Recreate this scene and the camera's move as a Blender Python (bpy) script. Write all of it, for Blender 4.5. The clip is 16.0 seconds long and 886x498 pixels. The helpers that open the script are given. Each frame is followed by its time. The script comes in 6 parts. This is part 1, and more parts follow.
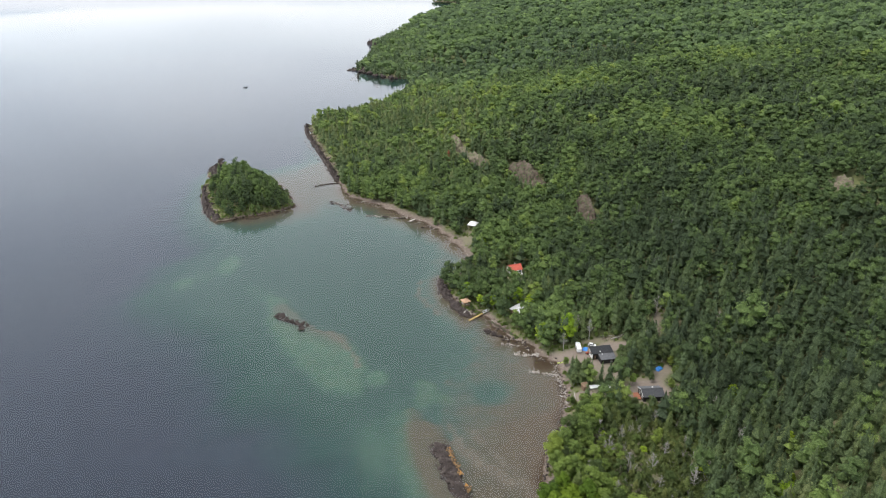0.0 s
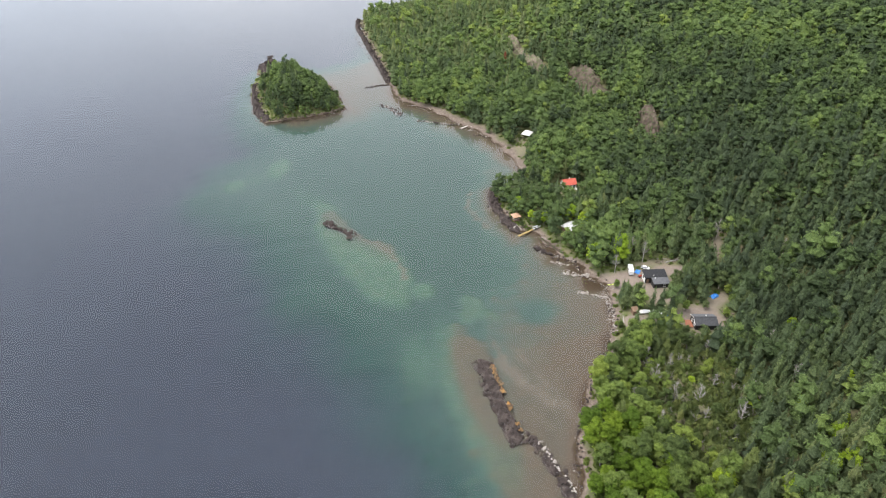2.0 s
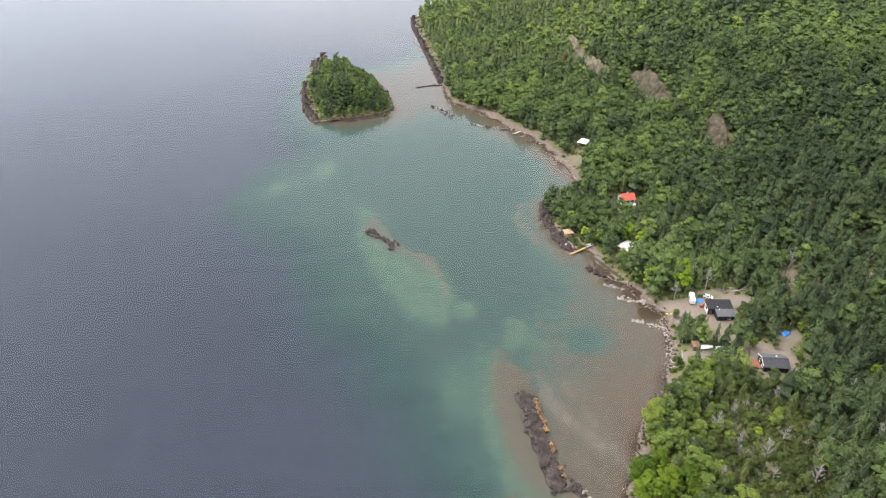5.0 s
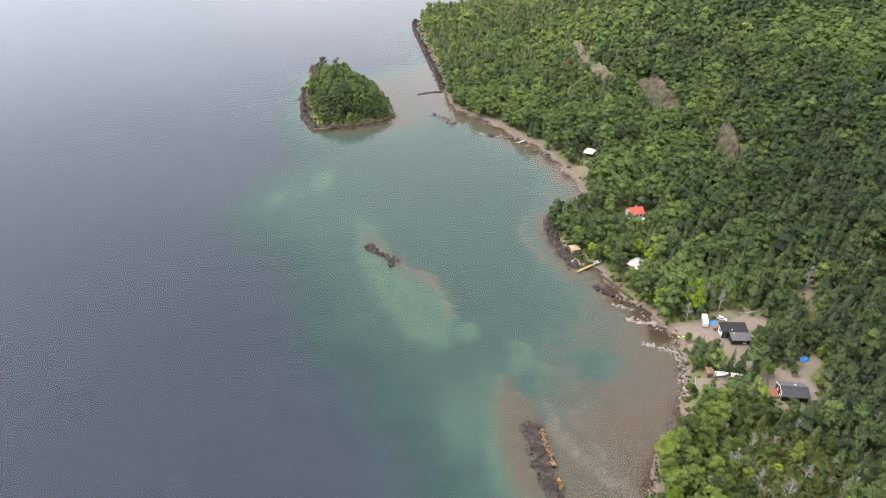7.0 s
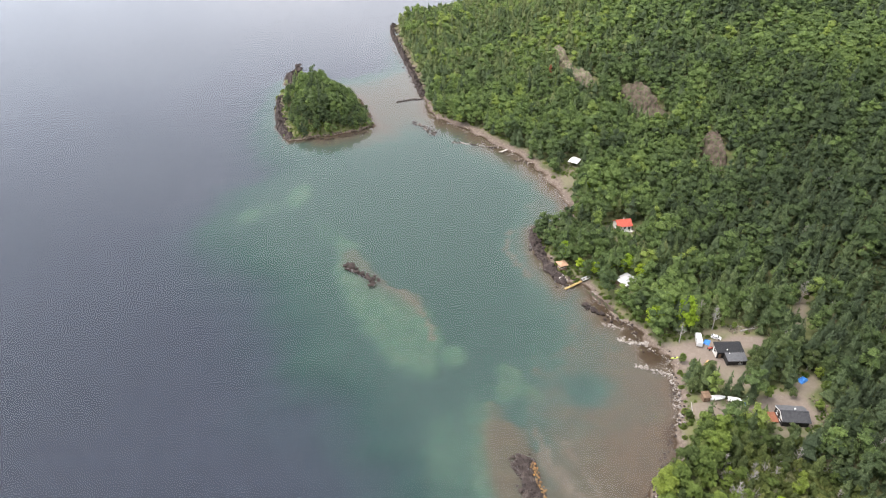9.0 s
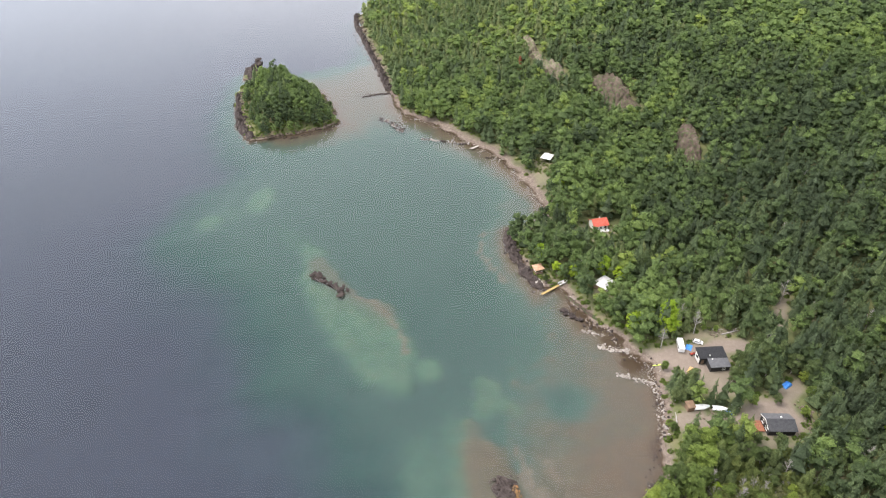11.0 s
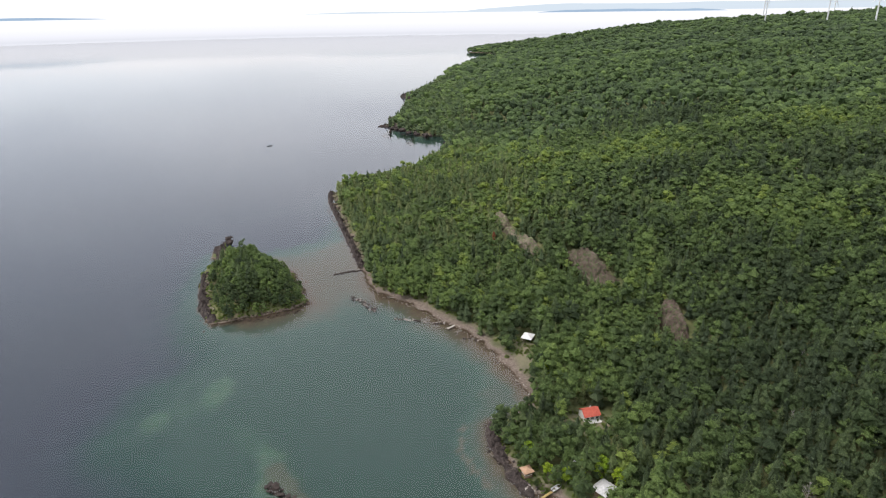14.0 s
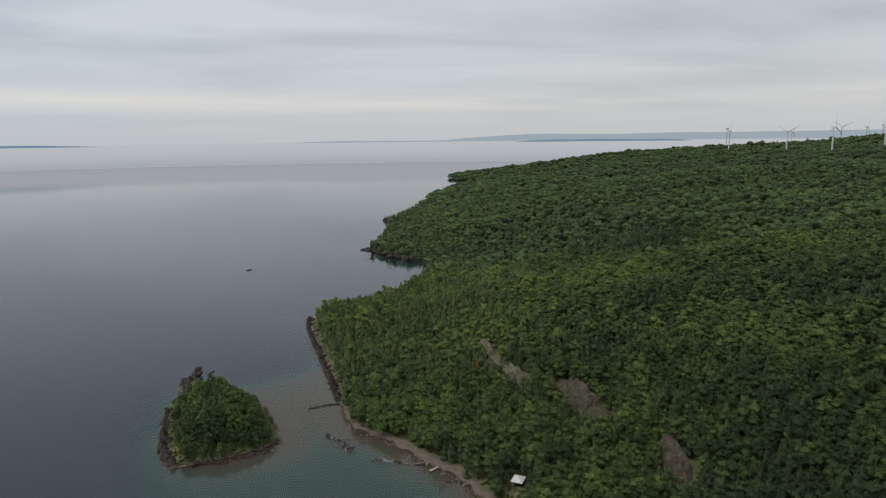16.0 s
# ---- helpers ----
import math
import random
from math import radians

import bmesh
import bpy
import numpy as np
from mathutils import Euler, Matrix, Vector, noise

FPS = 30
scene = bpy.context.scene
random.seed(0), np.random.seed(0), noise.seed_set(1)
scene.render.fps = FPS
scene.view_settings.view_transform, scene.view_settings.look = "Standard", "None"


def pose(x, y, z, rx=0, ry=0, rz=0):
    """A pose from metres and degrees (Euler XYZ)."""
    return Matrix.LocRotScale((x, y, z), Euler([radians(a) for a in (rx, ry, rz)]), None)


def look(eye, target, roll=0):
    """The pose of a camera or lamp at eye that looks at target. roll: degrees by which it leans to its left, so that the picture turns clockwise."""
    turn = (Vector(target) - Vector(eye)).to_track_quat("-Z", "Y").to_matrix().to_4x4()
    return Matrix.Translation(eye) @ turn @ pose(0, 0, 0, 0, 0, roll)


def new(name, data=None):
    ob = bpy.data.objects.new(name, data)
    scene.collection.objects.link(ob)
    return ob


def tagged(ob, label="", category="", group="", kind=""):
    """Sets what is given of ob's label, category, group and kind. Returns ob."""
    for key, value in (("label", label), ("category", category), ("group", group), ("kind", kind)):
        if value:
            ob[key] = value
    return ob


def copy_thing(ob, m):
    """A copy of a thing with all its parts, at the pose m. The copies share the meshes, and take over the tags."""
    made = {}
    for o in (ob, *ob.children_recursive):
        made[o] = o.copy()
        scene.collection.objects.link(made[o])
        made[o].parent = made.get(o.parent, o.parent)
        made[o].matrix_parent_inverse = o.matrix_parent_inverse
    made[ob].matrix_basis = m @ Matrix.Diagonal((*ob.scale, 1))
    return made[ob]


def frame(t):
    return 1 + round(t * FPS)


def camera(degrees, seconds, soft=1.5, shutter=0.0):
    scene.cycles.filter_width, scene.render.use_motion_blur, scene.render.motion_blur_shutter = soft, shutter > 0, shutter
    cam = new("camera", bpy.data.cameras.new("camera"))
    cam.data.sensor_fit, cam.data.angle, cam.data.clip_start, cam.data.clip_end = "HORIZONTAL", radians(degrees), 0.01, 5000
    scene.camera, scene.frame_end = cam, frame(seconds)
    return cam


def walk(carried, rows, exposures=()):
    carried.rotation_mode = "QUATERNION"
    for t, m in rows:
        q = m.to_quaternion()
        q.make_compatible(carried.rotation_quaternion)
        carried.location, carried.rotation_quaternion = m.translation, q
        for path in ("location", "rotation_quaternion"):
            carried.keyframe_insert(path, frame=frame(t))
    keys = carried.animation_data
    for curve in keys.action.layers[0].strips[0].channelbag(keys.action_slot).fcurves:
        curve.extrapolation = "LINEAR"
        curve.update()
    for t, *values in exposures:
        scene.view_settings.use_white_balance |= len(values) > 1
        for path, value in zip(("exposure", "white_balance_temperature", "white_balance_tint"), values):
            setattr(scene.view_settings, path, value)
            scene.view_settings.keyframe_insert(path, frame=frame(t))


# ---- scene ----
cam = camera(70.7, 16.0, soft=1.15)
PATH = [
    (0, (0.47, 16.11, 163.78), (2.14, 34.14, 155.29), -0.4),
    (0.5, (0.56, 18.27, 163.81), (1.78, 35.94, 154.53), -0.4),
    (1, (-0.09, 20.41, 164.63), (0.73, 37.67, 154.55), -0.4),
    (1.5, (0.03, 22.80, 164.99), (0.44, 39.67, 154.25), -0.6),
    (2, (0.55, 25.40, 165.18), (0.57, 41.96, 153.96), -0.8),
    (2.5, (1.03, 28.57, 165.08), (0.70, 45.01, 153.68), -0.9),
    (3, (1.29, 31.19, 164.57), (0.64, 47.63, 153.19), -1),
    (3.5, (1.39, 33.92, 164.55), (0.43, 50.35, 153.18), -1.1),
    (4, (1.56, 36.96, 164.56), (0.29, 53.37, 153.20), -1.3),
    (6.5, (0.83, 52.65, 163.81), (-0.76, 69.06, 152.49), -1.4),
    (7, (0.29, 55.98, 164.11), (-1.27, 72.39, 152.78), -1.3),
    (7.5, (-0.15, 59.09, 164.13), (-1.69, 75.50, 152.80), -1.3),
    (8, (-0.31, 62.64, 164.08), (-1.78, 79.05, 152.75), -1.3),
    (8.5, (-0.63, 66.13, 164.08), (-1.92, 82.56, 152.75), -1.3),
    (9, (-0.65, 69.80, 164.00), (-1.66, 86.25, 152.67), -1.2),
    (11.5, (-1.09, 87.99, 163.84), (-1.04, 104.20, 152.12), -0.9),
    (12, (-1.00, 92.29, 163.42), (-0.81, 109.03, 152.48), -0.9),
    (12.5, (-0.86, 95.90, 163.67), (-0.54, 113.25, 153.72), -0.8),
    (13, (-0.93, 99.94, 163.66), (-0.44, 117.79, 154.65), -0.7),
    (13.5, (-0.67, 103.51, 163.79), (-0.05, 121.79, 155.70), -0.7),
    (14, (-0.03, 107.66, 163.59), (0.73, 126.31, 156.40), -0.8),
    (14.5, (0.11, 111.08, 163.95), (1.02, 130.04, 157.66), -0.7),
    (15, (0.35, 114.87, 163.66), (1.42, 134.11, 158.30), -0.7),
    (15.5, (0.52, 118.19, 163.74), (1.77, 137.65, 159.31), -0.7),
    (16, (0.50, 121.92, 164.46), (1.94, 141.56, 160.95), -0.6),
]
EXPOSURES = [(0, 1.03, 6500, 10.5), (1, 1.25, 6550, 11.5), (2, 1.41, 6600, 12.5), (3.5, 1.5, 6650, 13.5), (9, 1.54, 6720, 15), (11.5, 1.58, 6720, 15), (12.5, 1.48, 6720, 15), (13, 1.22, 6720, 15), (13.5, 1.01, 6720, 15), (14, 0.78, 6650, 13.5), (14.5, 0.43, 6500, 10), (15.2, 0.0, 6500, 10), (16, -0.31, 6500, 10)]
walk(cam, [(t, look(e, g, r)) for t, e, g, r in PATH], EXPOSURES)

# ---- world and light ----
world = bpy.data.worlds.new("overcast_sky")
scene.world = world
world.use_nodes = True
wt = world.node_tree
for n in list(wt.nodes):
    wt.nodes.remove(n)


def node(tree, kind, **inputs):
    n = tree.nodes.new(kind)
    for key, value in inputs.items():
        n.inputs[key.replace("_", " ")].default_value = value
    return n


def build_world():
    L = wt.links.new
    sky = wt.nodes.new("ShaderNodeTexSky")
    sky.sky_type = "NISHITA"
    sky.sun_disc = False
    sky.sun_elevation = radians(48)
    sky.sun_rotation = radians(-60)
    dim = wt.nodes.new("ShaderNodeVectorMath")
    dim.operation = "SCALE"
    dim.inputs["Scale"].default_value = 0.1
    L(sky.outputs["Color"], dim.inputs[0])
    co = wt.nodes.new("ShaderNodeTexCoord")
    sep = wt.nodes.new("ShaderNodeSeparateXYZ")
    L(co.outputs["Generated"], sep.inputs[0])
    lift = node(wt, "ShaderNodeMath")
    lift.operation = "ADD"
    lift.inputs[1].default_value = 0.09
    clampz = wt.nodes.new("ShaderNodeMath")
    clampz.operation = "MAXIMUM"
    clampz.inputs[1].default_value = 0.0
    L(sep.outputs["Z"], clampz.inputs[0])
    L(clampz.outputs[0], lift.inputs[0])
    comb = wt.nodes.new("ShaderNodeCombineXYZ")
    for axis, k in (("X", 0.55), ("Y", 1.0)):
        div = wt.nodes.new("ShaderNodeMath")
        div.operation = "DIVIDE"
        L(sep.outputs[axis], div.inputs[0])
        L(lift.outputs[0], div.inputs[1])
        mul = wt.nodes.new("ShaderNodeMath")
        mul.operation = "MULTIPLY"
        mul.inputs[1].default_value = k
        L(div.outputs[0], mul.inputs[0])
        L(mul.outputs[0], comb.inputs[axis])
    cloud = node(wt, "ShaderNodeTexNoise", Scale=0.55, Detail=6.0, Roughness=0.52, Distortion=0.4)
    L(comb.outputs[0], cloud.inputs["Vector"])
    tone = wt.nodes.new("ShaderNodeValToRGB")
    e = tone.color_ramp.elements
    e[0].position, e[0].color = 0.34, (0.545, 0.573, 0.62, 1)
    e[1].position, e[1].color = 0.56, (0.79, 0.815, 0.85, 1)
    warm = tone.color_ramp.elements.new(0.68)
    warm.color = (0.87, 0.84, 0.805, 1)
    L(cloud.outputs[0], tone.inputs[0])
    # paler towards the horizon
    fade = wt.nodes.new("ShaderNodeValToRGB")
    f = fade.color_ramp.elements
    f[0].position, f[0].color = 0.0, (1, 1, 1, 1)
    f[1].position, f[1].color = 0.16, (0, 0, 0, 1)
    L(clampz.outputs[0], fade.inputs[0])
    pale = wt.nodes.new("ShaderNodeMix")
    pale.data_type = "RGBA"
    L(fade.outputs[0], pale.inputs[0])
    L(tone.outputs[0], pale.inputs[6])
    pale.inputs[7].default_value = (0.67, 0.693, 0.725, 1)
    # a long warm break in the cloud, low over the horizon
    low = wt.nodes.new("ShaderNodeValToRGB")
    e = low.color_ramp.elements
    e[0].position, e[0].color = 0.036, (0, 0, 0, 1)
    e[1].position, e[1].color = 0.078, (0, 0, 0, 1)
    low.color_ramp.elements.new(0.056).color = (1, 1, 1, 1)
    L(clampz.outputs[0], low.inputs[0])
    part_of = node(wt, "ShaderNodeTexNoise", Scale=1.7, Detail=5.0, Roughness=0.5)
    flat = wt.nodes.new("ShaderNodeMapping")
    flat.inputs["Scale"].default_value = (1.0, 1.0, 14.0)
    flat.inputs["Location"].default_value = (0.4, 0.0, 0.0)
    L(co.outputs["Generated"], flat.inputs["Vector"])
    L(flat.outputs[0], part_of.inputs["Vector"])
    cut = wt.nodes.new("ShaderNodeValToRGB")
    cut.color_ramp.elements[0].position = 0.36
    cut.color_ramp.elements[1].position = 0.56
    L(part_of.outputs[0], cut.inputs[0])
    amount = wt.nodes.new("ShaderNodeMath")
    amount.operation = "MULTIPLY"
    L(low.outputs[0], amount.inputs[0])
    L(cut.outputs[0], amount.inputs[1])
    streak = wt.nodes.new("ShaderNodeMix")
    streak.data_type = "RGBA"
    L(amount.outputs[0], streak.inputs[0])
    L(pale.outputs[2], streak.inputs[6])
    streak.inputs[7].default_value = (0.93, 0.865, 0.825, 1)
    # cooler, heavier cloud to the west, brighter cloud to the east
    side = wt.nodes.new("ShaderNodeMapRange")
    side.inputs["From Min"].default_value, side.inputs["From Max"].default_value = -0.7, 0.35
    L(sep.outputs["X"], side.inputs["Value"])
    sides = wt.nodes.new("ShaderNodeValToRGB")
    e = sides.color_ramp.elements
    e[0].position, e[0].color = 0.0, (0.85, 0.91, 0.965, 1)
    e[1].position, e[1].color = 1.0, (1.0, 1.0, 0.98, 1)
    sides.color_ramp.elements.new(0.5).color = (0.95, 0.97, 0.985, 1)
    L(side.outputs[0], sides.inputs[0])
    shaded = wt.nodes.new("ShaderNodeMix")
    shaded.data_type, shaded.blend_type = "RGBA", "MULTIPLY"
    shaded.inputs[0].default_value = 1.0
    L(streak.outputs[2], shaded.inputs[6])
    L(sides.outputs[0], shaded.inputs[7])
    lit = wt.nodes.new("ShaderNodeVectorMath")
    lit.operation = "SCALE"
    lit.inputs["Scale"].default_value = 1.06
    L(shaded.outputs[2], lit.inputs[0])
    mix = wt.nodes.new("ShaderNodeMix")
    mix.data_type = "RGBA"
    mix.inputs[0].default_value = 0.88
    L(dim.outputs[0], mix.inputs[6])
    L(lit.outputs[0], mix.inputs[7])
    bg = node(wt, "ShaderNodeBackground", Strength=1.0)
    L(mix.outputs[2], bg.inputs["Color"])
    out = wt.nodes.new("ShaderNodeOutputWorld")
    L(bg.outputs[0], out.inputs["Surface"])


build_world()
sun = new("sun", bpy.data.lights.new("sun", "SUN"))
sun.data.energy, sun.data.angle, sun.data.color = 1.75, radians(32), (1.0, 0.95, 0.88)
sun.matrix_world = look((-220, 330, 400), (0, 300, 0))


# ---- materials ----
def material(name, rough=0.9, metal=0.0, spec=0.3):
    m = bpy.data.materials.new(name)
    m.use_nodes = True
    t = m.node_tree
    b = t.nodes["Principled BSDF"]
    b.inputs["Roughness"].default_value = rough
    b.inputs["Metallic"].default_value = metal
    b.inputs["Specular IOR Level"].default_value = spec
    return m, t, b


def ramp(t, source, stops):
    r = t.nodes.new("ShaderNodeValToRGB")
    el = r.color_ramp.elements
    while len(el) < len(stops):
        el.new(0.5)
    for e, (p, c) in zip(el, stops):
        e.position, e.color = p, (*c, 1)
    t.links.new(source, r.inputs[0])
    return r.outputs[0]


def turned(t, degrees, stretch):
    g = t.nodes.new("ShaderNodeNewGeometry")
    mp = t.nodes.new("ShaderNodeMapping")
    mp.vector_type = "TEXTURE"
    mp.inputs["Scale"].default_value = (stretch, 1, 1)
    mp.inputs["Rotation"].default_value = (0, 0, radians(degrees))
    t.links.new(g.outputs["Position"], mp.inputs["Vector"])
    return mp.outputs[0]


def coords(t, scale=(1, 1, 1)):
    g = t.nodes.new("ShaderNodeNewGeometry")
    mp = t.nodes.new("ShaderNodeMapping")
    mp.inputs["Scale"].default_value = scale
    t.links.new(g.outputs["Position"], mp.inputs["Vector"])
    return mp.outputs[0]


def noise_of(t, scale, detail=4.0, rough=0.55, vec=None, squash=(1, 1, 1)):
    n = node(t, "ShaderNodeTexNoise", Scale=scale, Detail=detail, Roughness=rough)
    t.links.new(vec or coords(t, squash), n.inputs["Vector"])
    return n.outputs[0]


def blend(t, fac, a, b, mode="MIX"):
    m = t.nodes.new("ShaderNodeMix")
    m.data_type, m.blend_type = "RGBA", mode
    for sock, v in ((m.inputs[0], fac), (m.inputs[6], a), (m.inputs[7], b)):
        if isinstance(v, (int, float)):
            sock.default_value = v
        elif isinstance(v, tuple):
            sock.default_value = (*v, 1)
        else:
            t.links.new(v, sock)
    return m.outputs[2]


def math_node(t, op, a, b=0.0, clamp=False):
    m = t.nodes.new("ShaderNodeMath")
    m.operation, m.use_clamp = op, clamp
    for sock, v in ((m.inputs[0], a), (m.inputs[1], b)):
        if isinstance(v, (int, float)):
            sock.default_value = v
        else:
            t.links.new(v, sock)
    return m.outputs[0]


def bump(t, b, height, strength=0.4, distance=0.1):
    n = node(t, "ShaderNodeBump", Strength=strength, Distance=distance)
    t.links.new(height, n.inputs["Height"])
    t.links.new(n.outputs[0], b.inputs["Normal"])


def plain(name, lo, hi, scale=1.5, rough=0.8, metal=0.0, relief=0.2, spec=0.3):
    """A surface whose colour wanders between two tones, coarse and fine."""
    m, t, b = material(name, rough, metal, spec)
    coarse = ramp(t, noise_of(t, scale), [(0.35, lo), (0.65, hi)])
    fine = ramp(t, noise_of(t, scale * 9, 3), [(0.3, (0.72, 0.72, 0.72)), (0.7, (1.0, 1.0, 1.0))])
    t.links.new(blend(t, 1.0, coarse, fine, "MULTIPLY"), b.inputs["Base Color"])
    if relief:
        bump(t, b, noise_of(t, scale * 12, 4), relief, 0.05)
    return m


def leaf_material(name, tones, source, fine_grain=True, grain=3.8):
    """Foliage: one tone a tree, small differences from leaf clump to leaf clump."""
    m, t, b = material(name, 0.75, 0.0, 0.15)
    if source == "object":
        v = t.nodes.new("ShaderNodeObjectInfo").outputs["Random"]
    else:
        a = t.nodes.new("ShaderNodeAttribute")
        a.attribute_name = "tone"
        v = a.outputs["Fac"]
    col = ramp(t, v, tones)
    g = t.nodes.new("ShaderNodeNewGeometry")
    spots = [(0.0, (0.86, 0.87, 0.88)), (0.6, (1.02, 1.03, 1.0)), (1.0, (1.16, 1.15, 1.05))] if fine_grain else [(0.0, (0.80, 0.82, 0.84)), (0.5, (1.0, 1.01, 1.0)), (1.0, (1.2, 1.19, 1.1))]
    leaf = ramp(t, g.outputs["Random Per Island"], spots)
    col = blend(t, 1.0, col, leaf, "MULTIPLY")
    if fine_grain:
        fine = noise_of(t, grain, 4, 0.7)
        col = blend(t, 1.0, col, ramp(t, fine, [(0.36, (0.70, 0.72, 0.73)), (0.5, (1.02, 1.03, 1.02)), (0.64, (1.42, 1.41, 1.32))]), "MULTIPLY")
        bump(t, b, fine, 1.0, 0.7)
    else:
        col = blend(t, 1.0, col, ramp(t, noise_of(t, 0.75, 3, 0.65), [(0.38, (0.72, 0.74, 0.75)), (0.5, (1.0, 1.0, 1.0)), (0.62, (1.32, 1.3, 1.2))]), "MULTIPLY")
    t.links.new(col, b.inputs["Base Color"])
    tr = t.nodes.new("ShaderNodeBsdfTranslucent")
    t.links.new(col, tr.inputs["Color"])
    mx = t.nodes.new("ShaderNodeMixShader")
    mx.inputs[0].default_value = 0.48
    t.links.new(b.outputs[0], mx.inputs[1])
    t.links.new(tr.outputs[0], mx.inputs[2])
    t.links.new(mx.outputs[0], t.nodes["Material Output"].inputs["Surface"])
    return m


# both tone sets hold extra blue for far haze; near crowns tint it back
BROAD = [(0.0, (0.075, 0.104, 0.055)), (0.3, (0.120, 0.170, 0.070)), (0.65, (0.172, 0.238, 0.086)), (0.9, (0.212, 0.284, 0.092)), (1.0, (0.258, 0.322, 0.090))]
PINE = [(0.0, (0.098, 0.130, 0.078)), (0.4, (0.143, 0.188, 0.095)), (0.8, (0.188, 0.238, 0.106)), (1.0, (0.228, 0.258, 0.120))]
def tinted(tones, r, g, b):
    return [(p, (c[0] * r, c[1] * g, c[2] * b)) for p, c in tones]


leaf_broad = leaf_material("broadleaf_foliage", tinted(BROAD, 1.18, 1.16, 0.92), "object")
leaf_pine = leaf_material("conifer_foliage", tinted(PINE, 1.2, 1.16, 0.92), "object")
wood_broad = leaf_material("broadleaf_forest", tinted(BROAD, 0.94, 0.96, 0.97), "tone", True, 1.9)
wood_pine = leaf_material("conifer_forest", tinted(PINE, 0.94, 0.96, 0.97), "tone", True, 1.9)
# far woods are painted bluer and darker, standing in for haze
far_broad = leaf_material("far_hazed_broadleaf_forest", tinted(BROAD, 0.80, 0.85, 0.92), "tone", False)
far_pine = leaf_material("far_hazed_conifer_forest", tinted(PINE, 0.82, 0.87, 0.95), "tone", False)
leaf_bright = leaf_material("fresh_green_foliage", [(0.0, (0.115, 0.19, 0.030)), (0.6, (0.16, 0.25, 0.034)), (1.0, (0.215, 0.30, 0.036))], "object")
leaf_aspen = leaf_material("aspen_foliage", [(0.0, (0.12, 0.165, 0.07)), (1.0, (0.17, 0.215, 0.095))], "object")
leaf_scrub = leaf_material("scrub_foliage", [(0.0, (0.075, 0.10, 0.045)), (0.5, (0.13, 0.165, 0.055)), (0.85, (0.18, 0.205, 0.07)), (1.0, (0.235, 0.225, 0.15))], "tone")
leaf_yellow = leaf_material("yellow_green_foliage", [(0.0, (0.27, 0.40, 0.045)), (1.0, (0.36, 0.47, 0.055))], "object")
leaf_grass = leaf_material("shrub_foliage", [(0.0, (0.09, 0.14, 0.03)), (1.0, (0.15, 0.19, 0.05))], "tone")
bark = plain("bark", (0.10, 0.085, 0.07), (0.22, 0.20, 0.17), 2.0, 0.95)
bark_pale = plain("pale_aspen_bark", (0.34, 0.32, 0.29), (0.52, 0.50, 0.46), 2.0, 0.9)
bark_grey = plain("dead_grey_wood", (0.27, 0.25, 0.23), (0.42, 0.40, 0.37), 2.0, 0.95)


def rock_material(name, lo, mid, hi, lichen=None):
    m, t, b = material(name, 0.92, 0.0, 0.25)
    c = ramp(t, noise_of(t, 0.35, 6, 0.6), [(0.3, lo), (0.52, mid), (0.72, hi)])
    f = ramp(t, noise_of(t, 3.0, 6, 0.7), [(0.34, (0.42, 0.42, 0.42)), (0.66, (1.25, 1.25, 1.25))])
    c = blend(t, 1.0, c, f, "MULTIPLY")
    if lichen:
        c = blend(t, ramp(t, noise_of(t, 0.8, 4, 0.6), [(0.5, (0, 0, 0)), (0.6, (1, 1, 1))]), c, lichen)
    t.links.new(c, b.inputs["Base Color"])
    bump(t, b, noise_of(t, 1.6, 8, 0.7), 0.8, 0.5)
    return m


rock_dark = rock_material("dark_basalt_rock", (0.028, 0.022, 0.021), (0.058, 0.046, 0.042), (0.125, 0.102, 0.09))
rock_pale = rock_material("pale_shore_stone", (0.20, 0.18, 0.16), (0.34, 0.31, 0.28), (0.52, 0.50, 0.47))
rock_orange = rock_material("orange_lichen_rock", (0.08, 0.055, 0.04), (0.20, 0.125, 0.06), (0.34, 0.22, 0.11), (0.33, 0.175, 0.055))
rock_cliff = rock_material("grey_cliff_rock", (0.05, 0.036, 0.029), (0.105, 0.078, 0.063), (0.18, 0.14, 0.115), (0.055, 0.075, 0.028))


